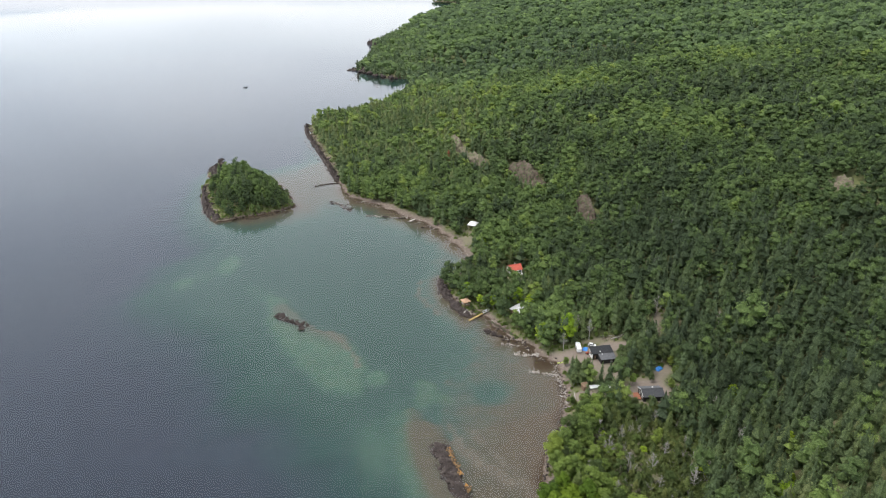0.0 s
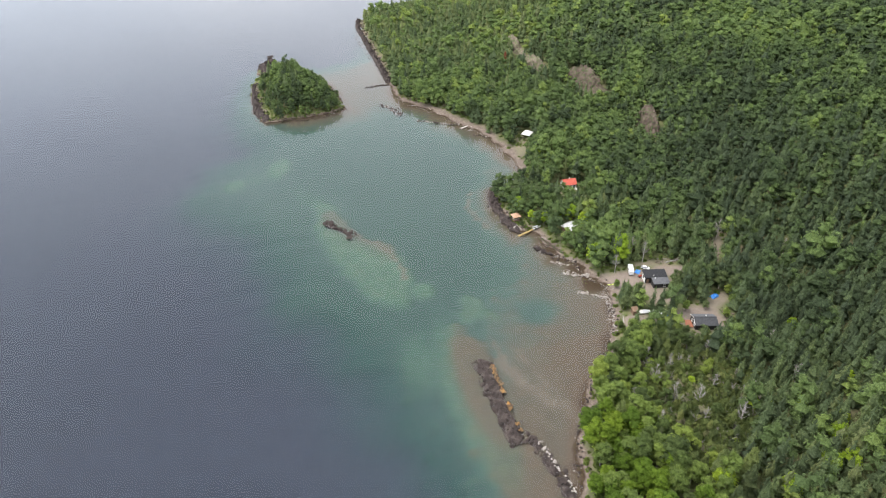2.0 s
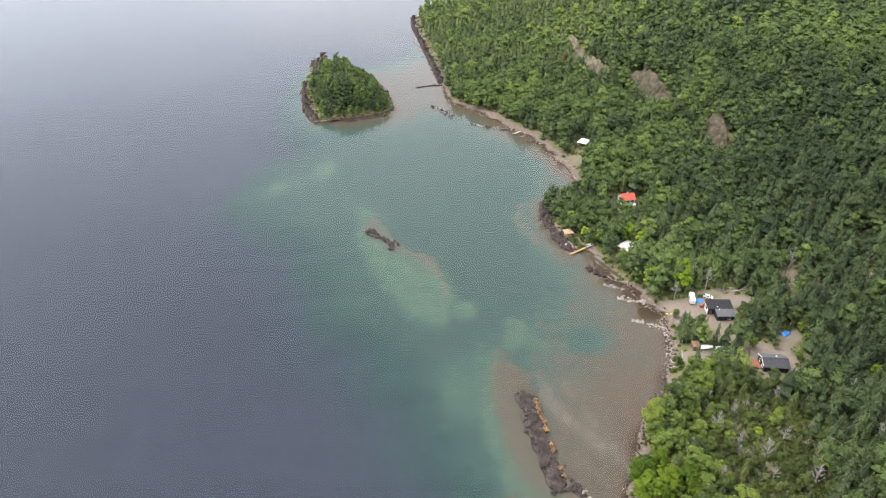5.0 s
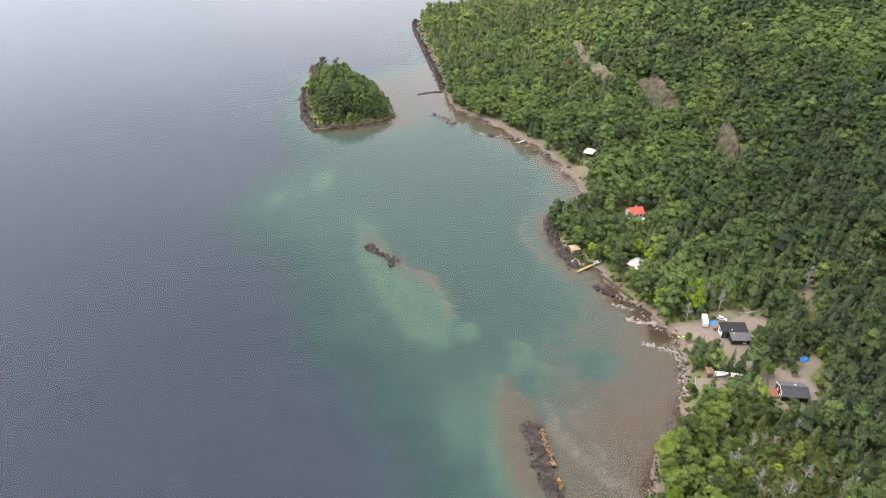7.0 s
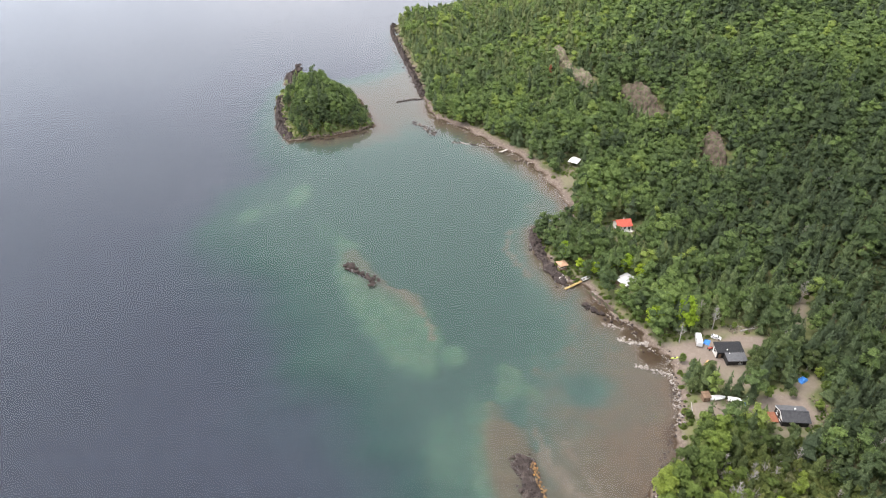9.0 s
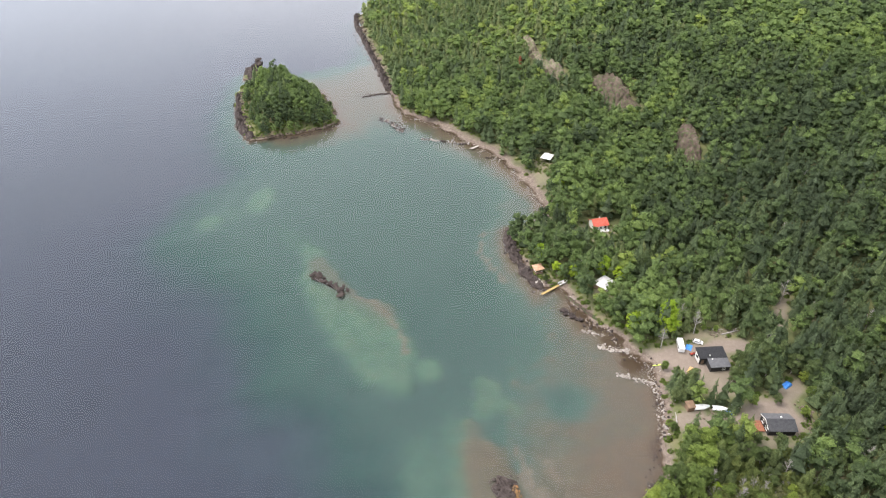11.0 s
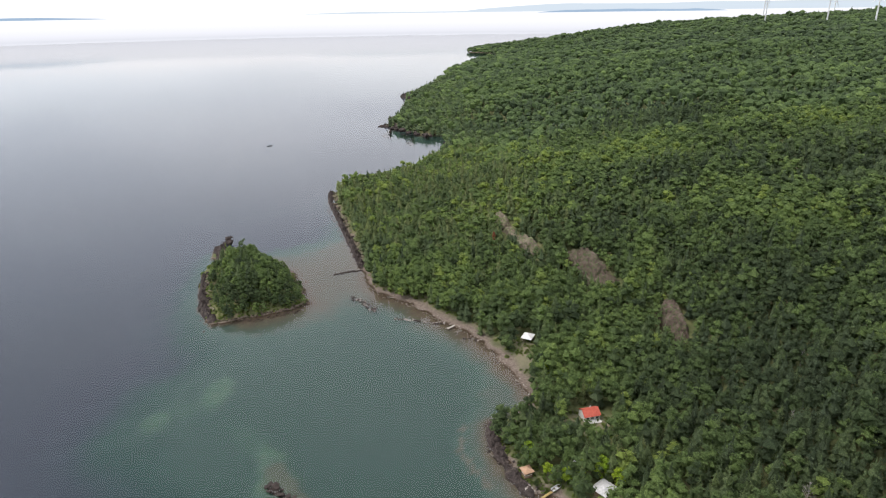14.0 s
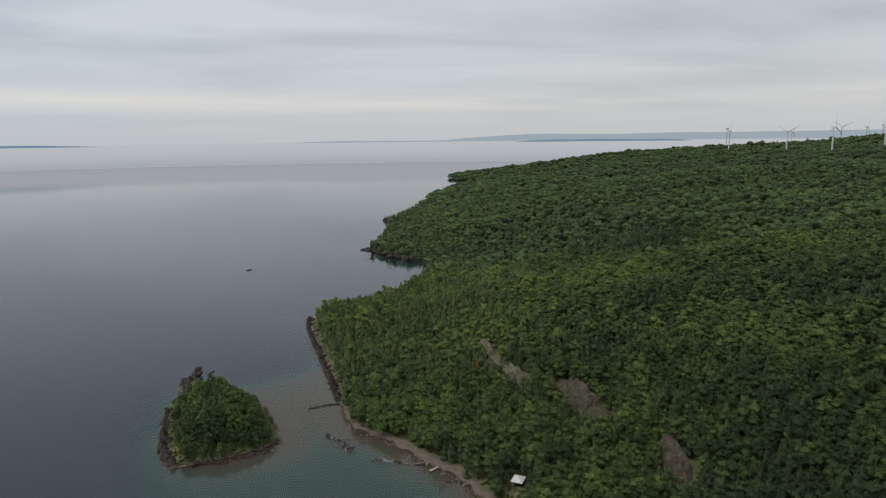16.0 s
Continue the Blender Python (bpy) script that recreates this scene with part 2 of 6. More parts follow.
def ground_material():
    m, t, b = material("lake_shore_ground", 0.95, 0.0, 0.1)
    g = t.nodes.new("ShaderNodeNewGeometry")
    sep = t.nodes.new("ShaderNodeSeparateXYZ")
    t.links.new(g.outputs["Position"], sep.inputs[0])
    z = sep.outputs["Z"]
    wob = math_node(t, "MULTIPLY_ADD", noise_of(t, 0.09, 5, 0.6), 1.0)
    t.nodes[-1].inputs[2].default_value = -0.5
    # the bed: mud and gravel in the shallows, painted teal lower, dark in the depths
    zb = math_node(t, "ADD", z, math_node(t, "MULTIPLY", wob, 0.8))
    # teal to dark with depth puts the light lost in water into the colour
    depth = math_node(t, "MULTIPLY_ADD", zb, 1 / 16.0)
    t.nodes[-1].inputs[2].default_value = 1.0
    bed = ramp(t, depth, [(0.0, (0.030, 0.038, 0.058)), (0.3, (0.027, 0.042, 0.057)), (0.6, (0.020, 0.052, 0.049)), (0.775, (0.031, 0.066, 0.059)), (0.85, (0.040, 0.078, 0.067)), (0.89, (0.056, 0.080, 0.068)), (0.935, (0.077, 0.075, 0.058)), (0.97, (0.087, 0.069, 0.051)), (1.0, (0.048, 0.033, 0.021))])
    weedy = t.nodes.new("ShaderNodeAttribute")
    weedy.attribute_name = "weed"
    bed = blend(t, weedy.outputs["Fac"], bed, ramp(t, noise_of(t, 0.25, 5, 0.65), [(0.38, (0.040, 0.090, 0.066)), (0.55, (0.060, 0.118, 0.084)), (0.7, (0.078, 0.118, 0.088))]))
    gravel = t.nodes.new("ShaderNodeAttribute")
    gravel.attribute_name = "gravel"
    bed = blend(t, gravel.outputs["Fac"], bed, ramp(t, noise_of(t, 0.7, 5, 0.7), [(0.35, (0.085, 0.078, 0.064)), (0.65, (0.145, 0.128, 0.105))]))
    blot = ramp(t, noise_of(t, 0.30, 6, 0.65), [(0.32, (0.88, 0.88, 0.88)), (0.5, (0.98, 0.98, 0.98)), (0.68, (1.10, 1.10, 1.09))])
    bed = blend(t, 1.0, bed, blot, "MULTIPLY")
    weed = ramp(t, noise_of(t, 1.1, 7, 0.72), [(0.36, (0.86, 0.87, 0.87)), (0.5, (1.0, 1.0, 1.0)), (0.64, (1.13, 1.13, 1.12))])
    bed = blend(t, 1.0, bed, weed, "MULTIPLY")
    shallow = ramp(t, depth, [(0.80, (0, 0, 0)), (0.95, (1, 1, 1))])
    cob = t.nodes.new("ShaderNodeTexVoronoi")
    cob.inputs["Scale"].default_value = 1.1
    t.links.new(coords(t), cob.inputs["Vector"])
    peb = ramp(t, noise_of(t, 2.6, 4, 0.7), [(0.36, (0.84, 0.84, 0.84)), (0.52, (1.0, 1.0, 1.0)), (0.72, (1.2, 1.19, 1.17))])
    peb = blend(t, 1.0, peb, ramp(t, cob.outputs["Distance"], [(0.06, (1.3, 1.3, 1.3)), (0.16, (1.0, 1.0, 1.0))]), "MULTIPLY")
    bed = blend(t, shallow, bed, blend(t, 1.0, bed, peb, "MULTIPLY"))
    crack = ramp(t, noise_of(t, 0.06, 5, 0.6), [(0.490, (1, 1, 1)), (0.5, (1.24, 1.24, 1.22)), (0.508, (0.94, 0.94, 0.94)), (0.52, (1, 1, 1))])
    bed = blend(t, 1.0, bed, crack, "MULTIPLY")
    beach = ramp(t, noise_of(t, 0.9, 8, 0.75), [(0.3, (0.085, 0.066, 0.054)), (0.5, (0.155, 0.126, 0.106)), (0.7, (0.23, 0.195, 0.168))])
    grit = ramp(t, noise_of(t, 5.0, 4, 0.75), [(0.32, (0.65, 0.64, 0.62)), (0.68, (1.25, 1.25, 1.25))])
    beach = blend(t, 1.0, beach, grit, "MULTIPLY")
    soil = ramp(t, noise_of(t, 0.15, 6, 0.6), [(0.35, (0.075, 0.09, 0.04)), (0.55, (0.115, 0.125, 0.055)), (0.68, (0.16, 0.14, 0.09))])
    at = t.nodes.new("ShaderNodeAttribute")
    at.attribute_name = "bare"
    soil = blend(t, at.outputs["Fac"], soil, blend(t, 0.6, beach, (0.205, 0.172, 0.145)))
    land = blend(t, ramp(t, math_node(t, "ADD", z, wob), [(0.50, (0, 0, 0)), (1.0, (1, 1, 1))]), beach, soil)
    # a ramp ends at 1: shift the beach band up to 1.3 m
    wet = ramp(t, math_node(t, "MULTIPLY", z, 4.0), [(0.0, (0, 0, 0)), (1.0, (1, 1, 1))])
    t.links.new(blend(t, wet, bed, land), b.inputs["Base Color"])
    bump(t, b, noise_of(t, 2.5, 5, 0.7), 0.5, 0.2)
    return m


def water_material():
    m = bpy.data.materials.new("clear_lake_water")
    m.use_nodes = True
    t = m.node_tree
    t.nodes.remove(t.nodes["Principled BSDF"])
    gl = node(t, "ShaderNodeBsdfGlossy", Roughness=0.07)
    gl.inputs["Color"].default_value = (1, 1, 1, 1)
    tr = t.nodes.new("ShaderNodeBsdfTransparent")
    fr = node(t, "ShaderNodeFresnel", IOR=1.33)
    w1 = math_node(t, "ADD", noise_of(t, 0.12, 1, 0.4, turned(t, 9, 3.0)), math_node(t, "MULTIPLY", noise_of(t, 0.30, 2, 0.45, turned(t, 16, 4.0)), 0.8))
    w2 = noise_of(t, 1.3, 3, 0.55, None, (0.5, 1.0, 1.0))
    h = math_node(t, "ADD", w1, math_node(t, "MULTIPLY", w2, 0.006))
    calm = ramp(t, noise_of(t, 0.0035, 4, 0.55, None, (0.5, 1.2, 1)), [(0.36, (0.35, 0.35, 0.35)), (0.64, (1, 1, 1))])
    bp = node(t, "ShaderNodeBump", Distance=0.85)
    # calmer in the sheltered bay and strait
    where = t.nodes.new("ShaderNodeSeparateXYZ")
    t.links.new(coords(t, (0.005, 0.005, 0.005)), where.inputs[0])
    shelter = ramp(t, math_node(t, "ADD", where.outputs["X"], 1.0), [(0.1, (1, 1, 1)), (0.55, (0.3, 0.3, 0.3))])
    away = t.nodes.new("ShaderNodeVectorMath")
    away.operation = "LENGTH"
    t.links.new(coords(t, (0.0005, 0.0005, 0.0005)), away.inputs[0])
    open_lake = ramp(t, away.outputs["Value"], [(0.12, (1, 1, 1)), (0.5, (0.75, 0.75, 0.75)), (0.95, (0.02, 0.02, 0.02))])
    t.links.new(math_node(t, "MULTIPLY", math_node(t, "MULTIPLY", calm, math_node(t, "MULTIPLY", shelter, 0.46)), open_lake), bp.inputs["Strength"])
    t.links.new(h, bp.inputs["Height"])
    t.links.new(bp.outputs[0], gl.inputs["Normal"])
    t.links.new(bp.outputs[0], fr.inputs["Normal"])
    mx = t.nodes.new("ShaderNodeMixShader")
    t.links.new(fr.outputs[0], mx.inputs[0])
    t.links.new(tr.outputs[0], mx.inputs[1])
    t.links.new(gl.outputs[0], mx.inputs[2])
    t.links.new(mx.outputs[0], t.nodes["Material Output"].inputs["Surface"])
    return m


def glow_material(name, colour, strength=1.0):
    m = bpy.data.materials.new(name)
    m.use_nodes = True
    t = m.node_tree
    t.nodes.remove(t.nodes["Principled BSDF"])
    em = node(t, "ShaderNodeEmission", Strength=strength)
    em.inputs["Color"].default_value = (*colour, 1)
    t.links.new(em.outputs[0], t.nodes["Material Output"].inputs["Surface"])
    return m


ground_mat = ground_material()
water_mat = water_material()

# ---- plan of the shore, in metres ----
SHORE = [(34, -980), (36, 84), (41, 140), (43, 157), (49, 174), (53, 185), (62, 197), (67, 213), (70, 227), (71, 238), (67, 245), (63, 246), (63, 253), (59, 258), (53, 262), (50, 273), (46, 283), (36, 284), (31, 298), (27, 316), (29, 326), (42, 330), (49, 342), (43, 360), (35, 385), (24, 407), (11, 419), (-8, 445), (-24, 456), (-32, 470), (-38, 496), (-50, 550), (-69, 623), (-84, 696)]
NORTH_SHORE = [(-73, 706), (-45, 724), (-6, 759), (27, 832), (43, 945), (6, 970), (-18, 995), (-43, 1044), (-21, 1179), (-16, 1364), (6, 1436), (52, 1614), (95, 1865), (188, 2187), (295, 2400), (300, 2540), (200, 2650), (262, 2900), (440, 3150), (1260, 3780), (5880, 4060), (5880, -980)]
ISLAND = [(-143, 486), (-136, 461), (-127, 437), (-118, 423), (-108, 427), (-97, 431), (-81, 438), (-67, 448), (-74, 469), (-85, 497), (-101, 515), (-120, 521), (-137, 538), (-150, 542), (-151, 533), (-141, 518), (-146, 501)]
SHELF = [(42, -420), (18, 56), (8, 141), (1, 154), (-15, 181), (-31, 209), (-63, 241), (-81, 283), (-134, 330), (-129, 367), (-112, 403), (-140, 455), (-149, 525), (-150, 549), (-118, 546), (-62, 565), (-57, 658), (-72, 700), (-40, 742), (10, 778), (84, 840), (1260, 784), (1260, -420)]
MAINLAND = SHORE + NORTH_SHORE


def inside_distance(x, y, poly):
    """Distance to the outline of poly: positive inside, negative outside."""
    px, py = np.asarray(x, float), np.asarray(y, float)
    best = np.full(px.shape, 1e12)
    odd = np.zeros(px.shape, bool)
    for (ax, ay), (bx, by) in zip(poly, poly[1:] + poly[:1]):
        ex, ey = bx - ax, by - ay
        u = np.clip(((px - ax) * ex + (py - ay) * ey) / (ex * ex + ey * ey + 1e-9), 0, 1)
        best = np.minimum(best, (px - ax - u * ex) ** 2 + (py - ay - u * ey) ** 2)
        if ay != by:
            odd ^= ((ay > py) != (by > py)) & (px < ex * (py - ay) / ey + ax)
    return np.where(odd, 1.0, -1.0) * np.sqrt(best)


WAVES = [(random.uniform(0, 6.28), random.uniform(0, 6.28), random.uniform(0.7, 1.4)) for _ in range(24)]


def swell(x, y, length, k=0):
    """A smooth random field, about -1 to 1, with bumps of that length."""
    total = 0.0
    for a, p, s in WAVES[k:k + 8]:
        total = total + np.sin((x * math.cos(a) + y * math.sin(a)) * 6.283 * s / length + p)
    return total / 4.0


def ease(v, lo, hi):
    u = np.clip((v - lo) / (hi - lo), 0, 1)
    return u * u * (3 - 2 * u)


# shoals: x, y, radius along x, along y, turn in degrees, top height, edge (low: fading, high: crisp), green weed 0 to 1
SHOALS = [(-96, 361, 6.5, 13, 0, -2.2, 3, 0.75), (-117, 341, 6.5, 7, 0, -2.6, 2.5, 0.6), (-107, 349, 9, 6, 30, -4.0, 2, 0.25), (-72, 324, 5, 15, 40, -3.4, 2, 0.2), (-8, 241, 5, 6, 0, -2.2, 4.5, 0.8), (-8, 197, 8, 16, 10, -2.9, 2, 0.4), (11, 180, 10.5, 42, 14, -1.95, 4.5, 0.5), (13.5, 185, 9, 31, 12.5, -0.7, 4, 0), (26, 150, 12, 24, 18, -0.7, 3, 0), (37, 184, 25, 38, 0, -1.0, 1.7, 0), (45, 220, 28, 28, 0, -1.3, 2, 0), (56, 178, 14, 44, 12, -0.55, 1.4, 0), (36, 146, 26, 30, 0, -0.75, 1.6, 0), (64, 226, 13, 24, 10, -0.8, 1.4, 0), (48, 242, 18, 20, 30, -1.5, 1.2, 0), (-62, 500, 42, 78, -8, -1.0, 1.6, 0), (-85, 428, 34, 12, 10, -1.7, 2, 0), (60.5, 251.5, 5.5, 3.6, -15, -0.13, 3, 0), (65, 240, 5, 5, 0, -0.13, 3, 0), (50, 268, 6, 4, -50, -0.15, 3, 0), (34, 345, 12, 20, 20, -1.7, 1.3, 0), (24, 318, 5, 20, 0, -1.8, 1.5, 0)]
# shoals with an outline of their own: outline, top height, softness of the edge, green weed 0 to 1
BANKS = [([(-62, 297), (-55, 277), (-41, 255), (-27, 234), (-15, 231), (-14, 248), (-23, 273), (-41, 286), (-57, 312), (-66, 322)], -2.0, 4.0, 0.7), ([(-61, 301), (-56, 285), (-40, 270), (-25, 262), (-21, 271), (-41, 285), (-57, 309)], -1.35, 4.0, 0), ([(8.5, 236), (15.5, 235), (22.5, 220), (16, 219), (9, 220)], -1.9, 1.2, 0.6)]
# pale gravel bars on the bed of the bay: a line and its half width
BARS = [([(26, 205), (31, 196), (38, 182), (43, 173), (46, 164)], 0.7), ([(22, 196), (25, 190), (31, 182), (37, 175)], 1.9), ([(33, 180), (40, 172)], 2.2), ([(19, 209), (22, 200), (25, 193)], 0.8), ([(-42, 284), (-30, 277), (-20, 262), (-16, 250)], 1.0), ([(17, 330), (14, 312), (24, 290)], 1.0)]


def line_distance(x, y, line):
    best = np.full(np.shape(x), 1e9)
    for (ax, ay), (bx, by) in zip(line, line[1:]):
        ex, ey = bx - ax, by - ay
        u = np.clip(((x - ax) * ex + (y - ay) * ey) / (ex * ex + ey * ey), 0, 1)
        best = np.minimum(best, np.hypot(x - ax - u * ex, y - ay - u * ey))
    return best


def shoal_shapes(x, y):
    """Each shoal's top, its share at the given spots, whether it may also lower the bed, and its weed."""
    for sx, sy, ra, rb, turn, top, edge, weed in SHOALS:
        c, s = math.cos(radians(turn)), math.sin(radians(turn))
        u, v = ((x - sx) * c + (y - sy) * s) / ra, (-(x - sx) * s + (y - sy) * c) / rb
        yield top, np.exp(-(u * u + v * v) ** edge * np.maximum(0.2, 1 + 0.45 * swell(x, y, 12, 3) + 0.35 * swell(x, y, 6, 9))), weed
    for outline, top, soft, weed in BANKS:
        d = inside_distance(x, y, outline) + 1.6 * swell(x, y, 14, 3) + 0.8 * swell(x, y, 6, 9)
        yield top, ease(d, -soft, 1.0), weed


def bed_cover(x, y):
    """Green weed and pale gravel on the lake bed, 0 to 1 each."""
    weed, gravel = np.zeros(np.shape(x)), np.zeros(np.shape(x))
    for _, share, k in shoal_shapes(x, y):
        if k:
            weed = np.maximum(weed, k * share)
    weed = weed * (1 - 0.8 * ease(15 - np.hypot((x - 14) * 1.5 - (185 - y) * 0.33, (y - 185) * 0.42), 0, 5))
    weed = weed * (1 - 0.75 * ease(line_distance(x, y, [(-58, 305), (-42, 286), (-24, 272)]), 9, 1.5))
    for line, half in BARS:
        d = line_distance(x, y, line) + 0.8 * swell(x, y, 8, 6) + 0.5 * swell(x, y, 3.5, 2)
        gravel = np.maximum(gravel, 0.7 * ease(half - d, -0.9, 0.7))
    return weed, gravel


def land_distance(x, y):
    bend = 1.5 * swell(x, y, 13, 8) + 0.7 * swell(x, y, 5, 2)
    dm = inside_distance(x, y, MAINLAND) + bend
    di = inside_distance(x, y, ISLAND) + bend
    return dm, di


def ground_height(x, y):
    x, y = np.asarray(x, float), np.asarray(y, float)
    dm, di = land_distance(x, y)
    # mainland: beach, terrace, then the hill
    up = np.maximum(dm - 75, 0)
    hill = 66 * (1 - np.exp(-up / (180 + 420 * ease(y, 800, 2000)))) + 14 * ease(x, 700, 2200) * ease(dm, 150, 900)
    hill = hill + 20 * np.exp(-((x - 1050) / 230) ** 2 - ((y - 2640) / 330) ** 2) + 9 * ease(x, 1250, 1600) * ease(y, 1900, 2300)
    hill = hill + ease(dm, 90, 220) * (4.0 * swell(x, y, 120, 4) + 6.0 * swell(x, y, 520, 10))
    head = 1 * ease(dm, 2, 12) * ease(y, 500, 540)
    main = np.minimum((0.22 - 0.11 * ease(y, 335, 355) * (1 - ease(y, 455, 480))) * dm, 1.3 + 0.04 * dm) + hill + head + ease(dm, 20, 60) * 0.8 * swell(x, y, 30, 6)
    isle = np.minimum(0.35 * di, 3.0) + 5.0 * ease(di, 4, 24) + 2.2 * ease(-x, 118, 135) * ease(di, 0, 4)
    # the bed: a shelf of the bay, falling away to the deep
    ds = inside_distance(x, y, SHELF) + 4 * swell(x, y, 40, 12) + 2 * swell(x, y, 17, 1)
    out = -np.maximum(dm, di)
    shelf = -np.minimum((0.13 + 0.09 * ease(y, 262, 290) * (1 - ease(y, 350, 400))) * np.maximum(out, 0), 3.4) - 0.15
    bed = shelf + ease(-ds, -22, 46) * (-15 - shelf)
    for top, share, _ in shoal_shapes(x, y):
        bed = np.where(top > bed, bed + (top - bed) * share, bed)
    pool = np.exp(-((x - 39) / 8) ** 2 - ((y - 225) / 7) ** 2)
    bed = bed - 2.2 * pool
    return np.where(dm > 0, main, np.where(di > 0, isle, np.minimum(bed, -0.12)))


def height_at(x, y):
    return float(ground_height(np.array([x]), np.array([y]))[0])


# clearings: x, y, half length, half width, turn in degrees, bare ground 0 to 1
CLEARINGS = [(82, 240, 16, 7.5, 8, 1.0), (100, 246, 9, 3.5, 3, 1.0), (72, 239, 4, 7, 0, 0.9), (91, 233, 7, 9, 5, 0.8), (103, 214, 9, 8, 0, 1.0), (88, 213, 11, 3.5, 0, 0.9), (77, 214, 6, 4, 20, 0.9), (112, 224, 7, 3, 40, 0.8), (126, 262, 2.2, 12, -25, 0.8), (47, 372, 8, 8, -50, 0.45), (37, 290, 3, 4, 0, 0.3), (46, 292, 5, 2.5, 40, 0.3), (97, 202, 8, 3, 0, 0.6), (68, 319, 9, 10, 0, 0.35), (62, 279, 4.5, 6.5, 0, 0.35), (53, 388, 5, 8, 0, 0.35), (95, 252, 10, 2.5, 10, 0.5)]


def clear_of(x, y, grow=1.0):
    """How bare the ground is: 0 in the woods, up to 1 on the drives."""
    bare = np.zeros(np.shape(x))
    for cx, cy, a, b, turn, k in CLEARINGS:
        c, s = math.cos(radians(turn)), math.sin(radians(turn))
        u, v = ((x - cx) * c + (y - cy) * s) / (a * grow), (-(x - cx) * s + (y - cy) * c) / (b * grow)
        bare = np.maximum(bare, k * ease(1.35 - np.hypot(u, v) + 0.12 * swell(x, y, 7, 5), 0.1, 0.5))
    return bare


def raw_mesh(name, verts, faces, mat, smooth=False, tone=None):
    """A mesh from numpy arrays of vertices and equal-sided faces."""
    me = bpy.data.meshes.new(name)
    nv, (nf, k) = len(verts), faces.shape
    me.vertices.add(nv)
    me.vertices.foreach_set("co", np.ascontiguousarray(verts, np.float32).ravel())
    me.loops.add(nf * k)
    me.loops.foreach_set("vertex_index", np.ascontiguousarray(faces, np.int32).ravel())
    me.polygons.add(nf)
    me.polygons.foreach_set("loop_start", np.arange(0, nf * k, k, dtype=np.int32))
    me.update(calc_edges=True)
    me.polygons.foreach_set("use_smooth", np.full(nf, smooth))
    if tone is not None:
        a = me.attributes.new("tone", "FLOAT", "POINT")
        a.data.foreach_set("value", np.ascontiguousarray(tone, np.float32))
    me.materials.append(mat)
    return me


def spread(lo, hi, fine_lo, fine_hi, step, growth=1.07):
    """Grid lines: even between fine_lo and fine_hi, ever wider beyond."""
    mid = list(np.arange(fine_lo, fine_hi + step, step))
    a, s = mid[0], step
    left = []
    while a > lo:
        s *= growth
        a -= s
        left.append(a)
    b, s = mid[-1], step
    right = []
    while b < hi:
        s *= growth
        b += s
        right.append(b)
    return np.array(left[::-1] + mid + right)


def grid_mesh(name, xs, ys, z_of, mat):
    gx, gy = np.meshgrid(xs, ys)
    gx, gy = gx.ravel(), gy.ravel()
    z = z_of(gx, gy)
    nx, ny = len(xs), len(ys)
    i = (np.arange(ny - 1)[:, None] * nx + np.arange(nx - 1)[None, :]).ravel()
    return raw_mesh(name, np.stack([gx, gy, z], 1), np.stack([i, i + 1, i + nx + 1, i + nx], 1), mat, True), gx, gy


REACH = 4900


def build_ground():
    xs, ys = spread(-REACH, REACH, -150, 125, 1.7, 1.1), spread(-REACH, REACH, 135, 520, 1.7, 1.1)
    me, gx, gy = grid_mesh("ground", xs, ys, ground_height, ground_mat)
    a = me.attributes.new("bare", "FLOAT", "POINT")
    a.data.foreach_set("value", clear_of(gx, gy).astype(np.float32))
    for nm, values in zip(("weed", "gravel"), bed_cover(gx, gy)):
        me.attributes.new(nm, "FLOAT", "POINT").data.foreach_set("value", values.astype(np.float32))
    tagged(new("ground", me), "wooded lake shore with gravel beaches and lake bed", "ground", kind="structure")
    xs = spread(-REACH, REACH, -200, 200, 40, 1.3)
    wm, _, _ = grid_mesh("water", xs, xs, lambda x, y: 0.0 * x, water_mat)
    tagged(new("water", wm), "calm grey-green lake water with faint ripples", "lake", kind="structure")


build_ground()


def part(name, me, parent=None, label=""):
    ob = new(name, me)
    if parent is not None:
        ob.parent = parent
    if label:
        tagged(ob, label)
    return ob


# ---- far distance ----
def ring_band(r, a0, a1, low, high, steps, seed=0, rough=0.0):
    """A low far ridge standing on a circle: heights low to high, in degrees of azimuth from north to the east."""
    v, f = [], []
    rnd = random.Random(seed)
    ph = [rnd.uniform(0, 6.28) for _ in range(4)]
    for i in range(steps + 1):
        u = i / steps
        a = radians(a0 + (a1 - a0) * u)
        wig = sum(math.sin(u * k * 9 + p) / k for k, p in zip((1, 2, 3.7, 6.1), ph)) * rough
        env = 1.0 if rough == 0 else min(1, u * 6, (1 - u) * 6) ** 0.6
        top = low + (high - low + wig) * env + 0.05
        v += [(r * math.sin(a), r * math.cos(a), low), (r * math.sin(a), r * math.cos(a), top), ((r + 40) * math.sin(a), (r + 40) * math.cos(a), low)]
        if i:
            b = 3 * i
            f += [(b - 3, b, b + 1, b - 2), (b - 2, b + 1, b + 2, b - 1)]
    return np.array(v), np.array(f)


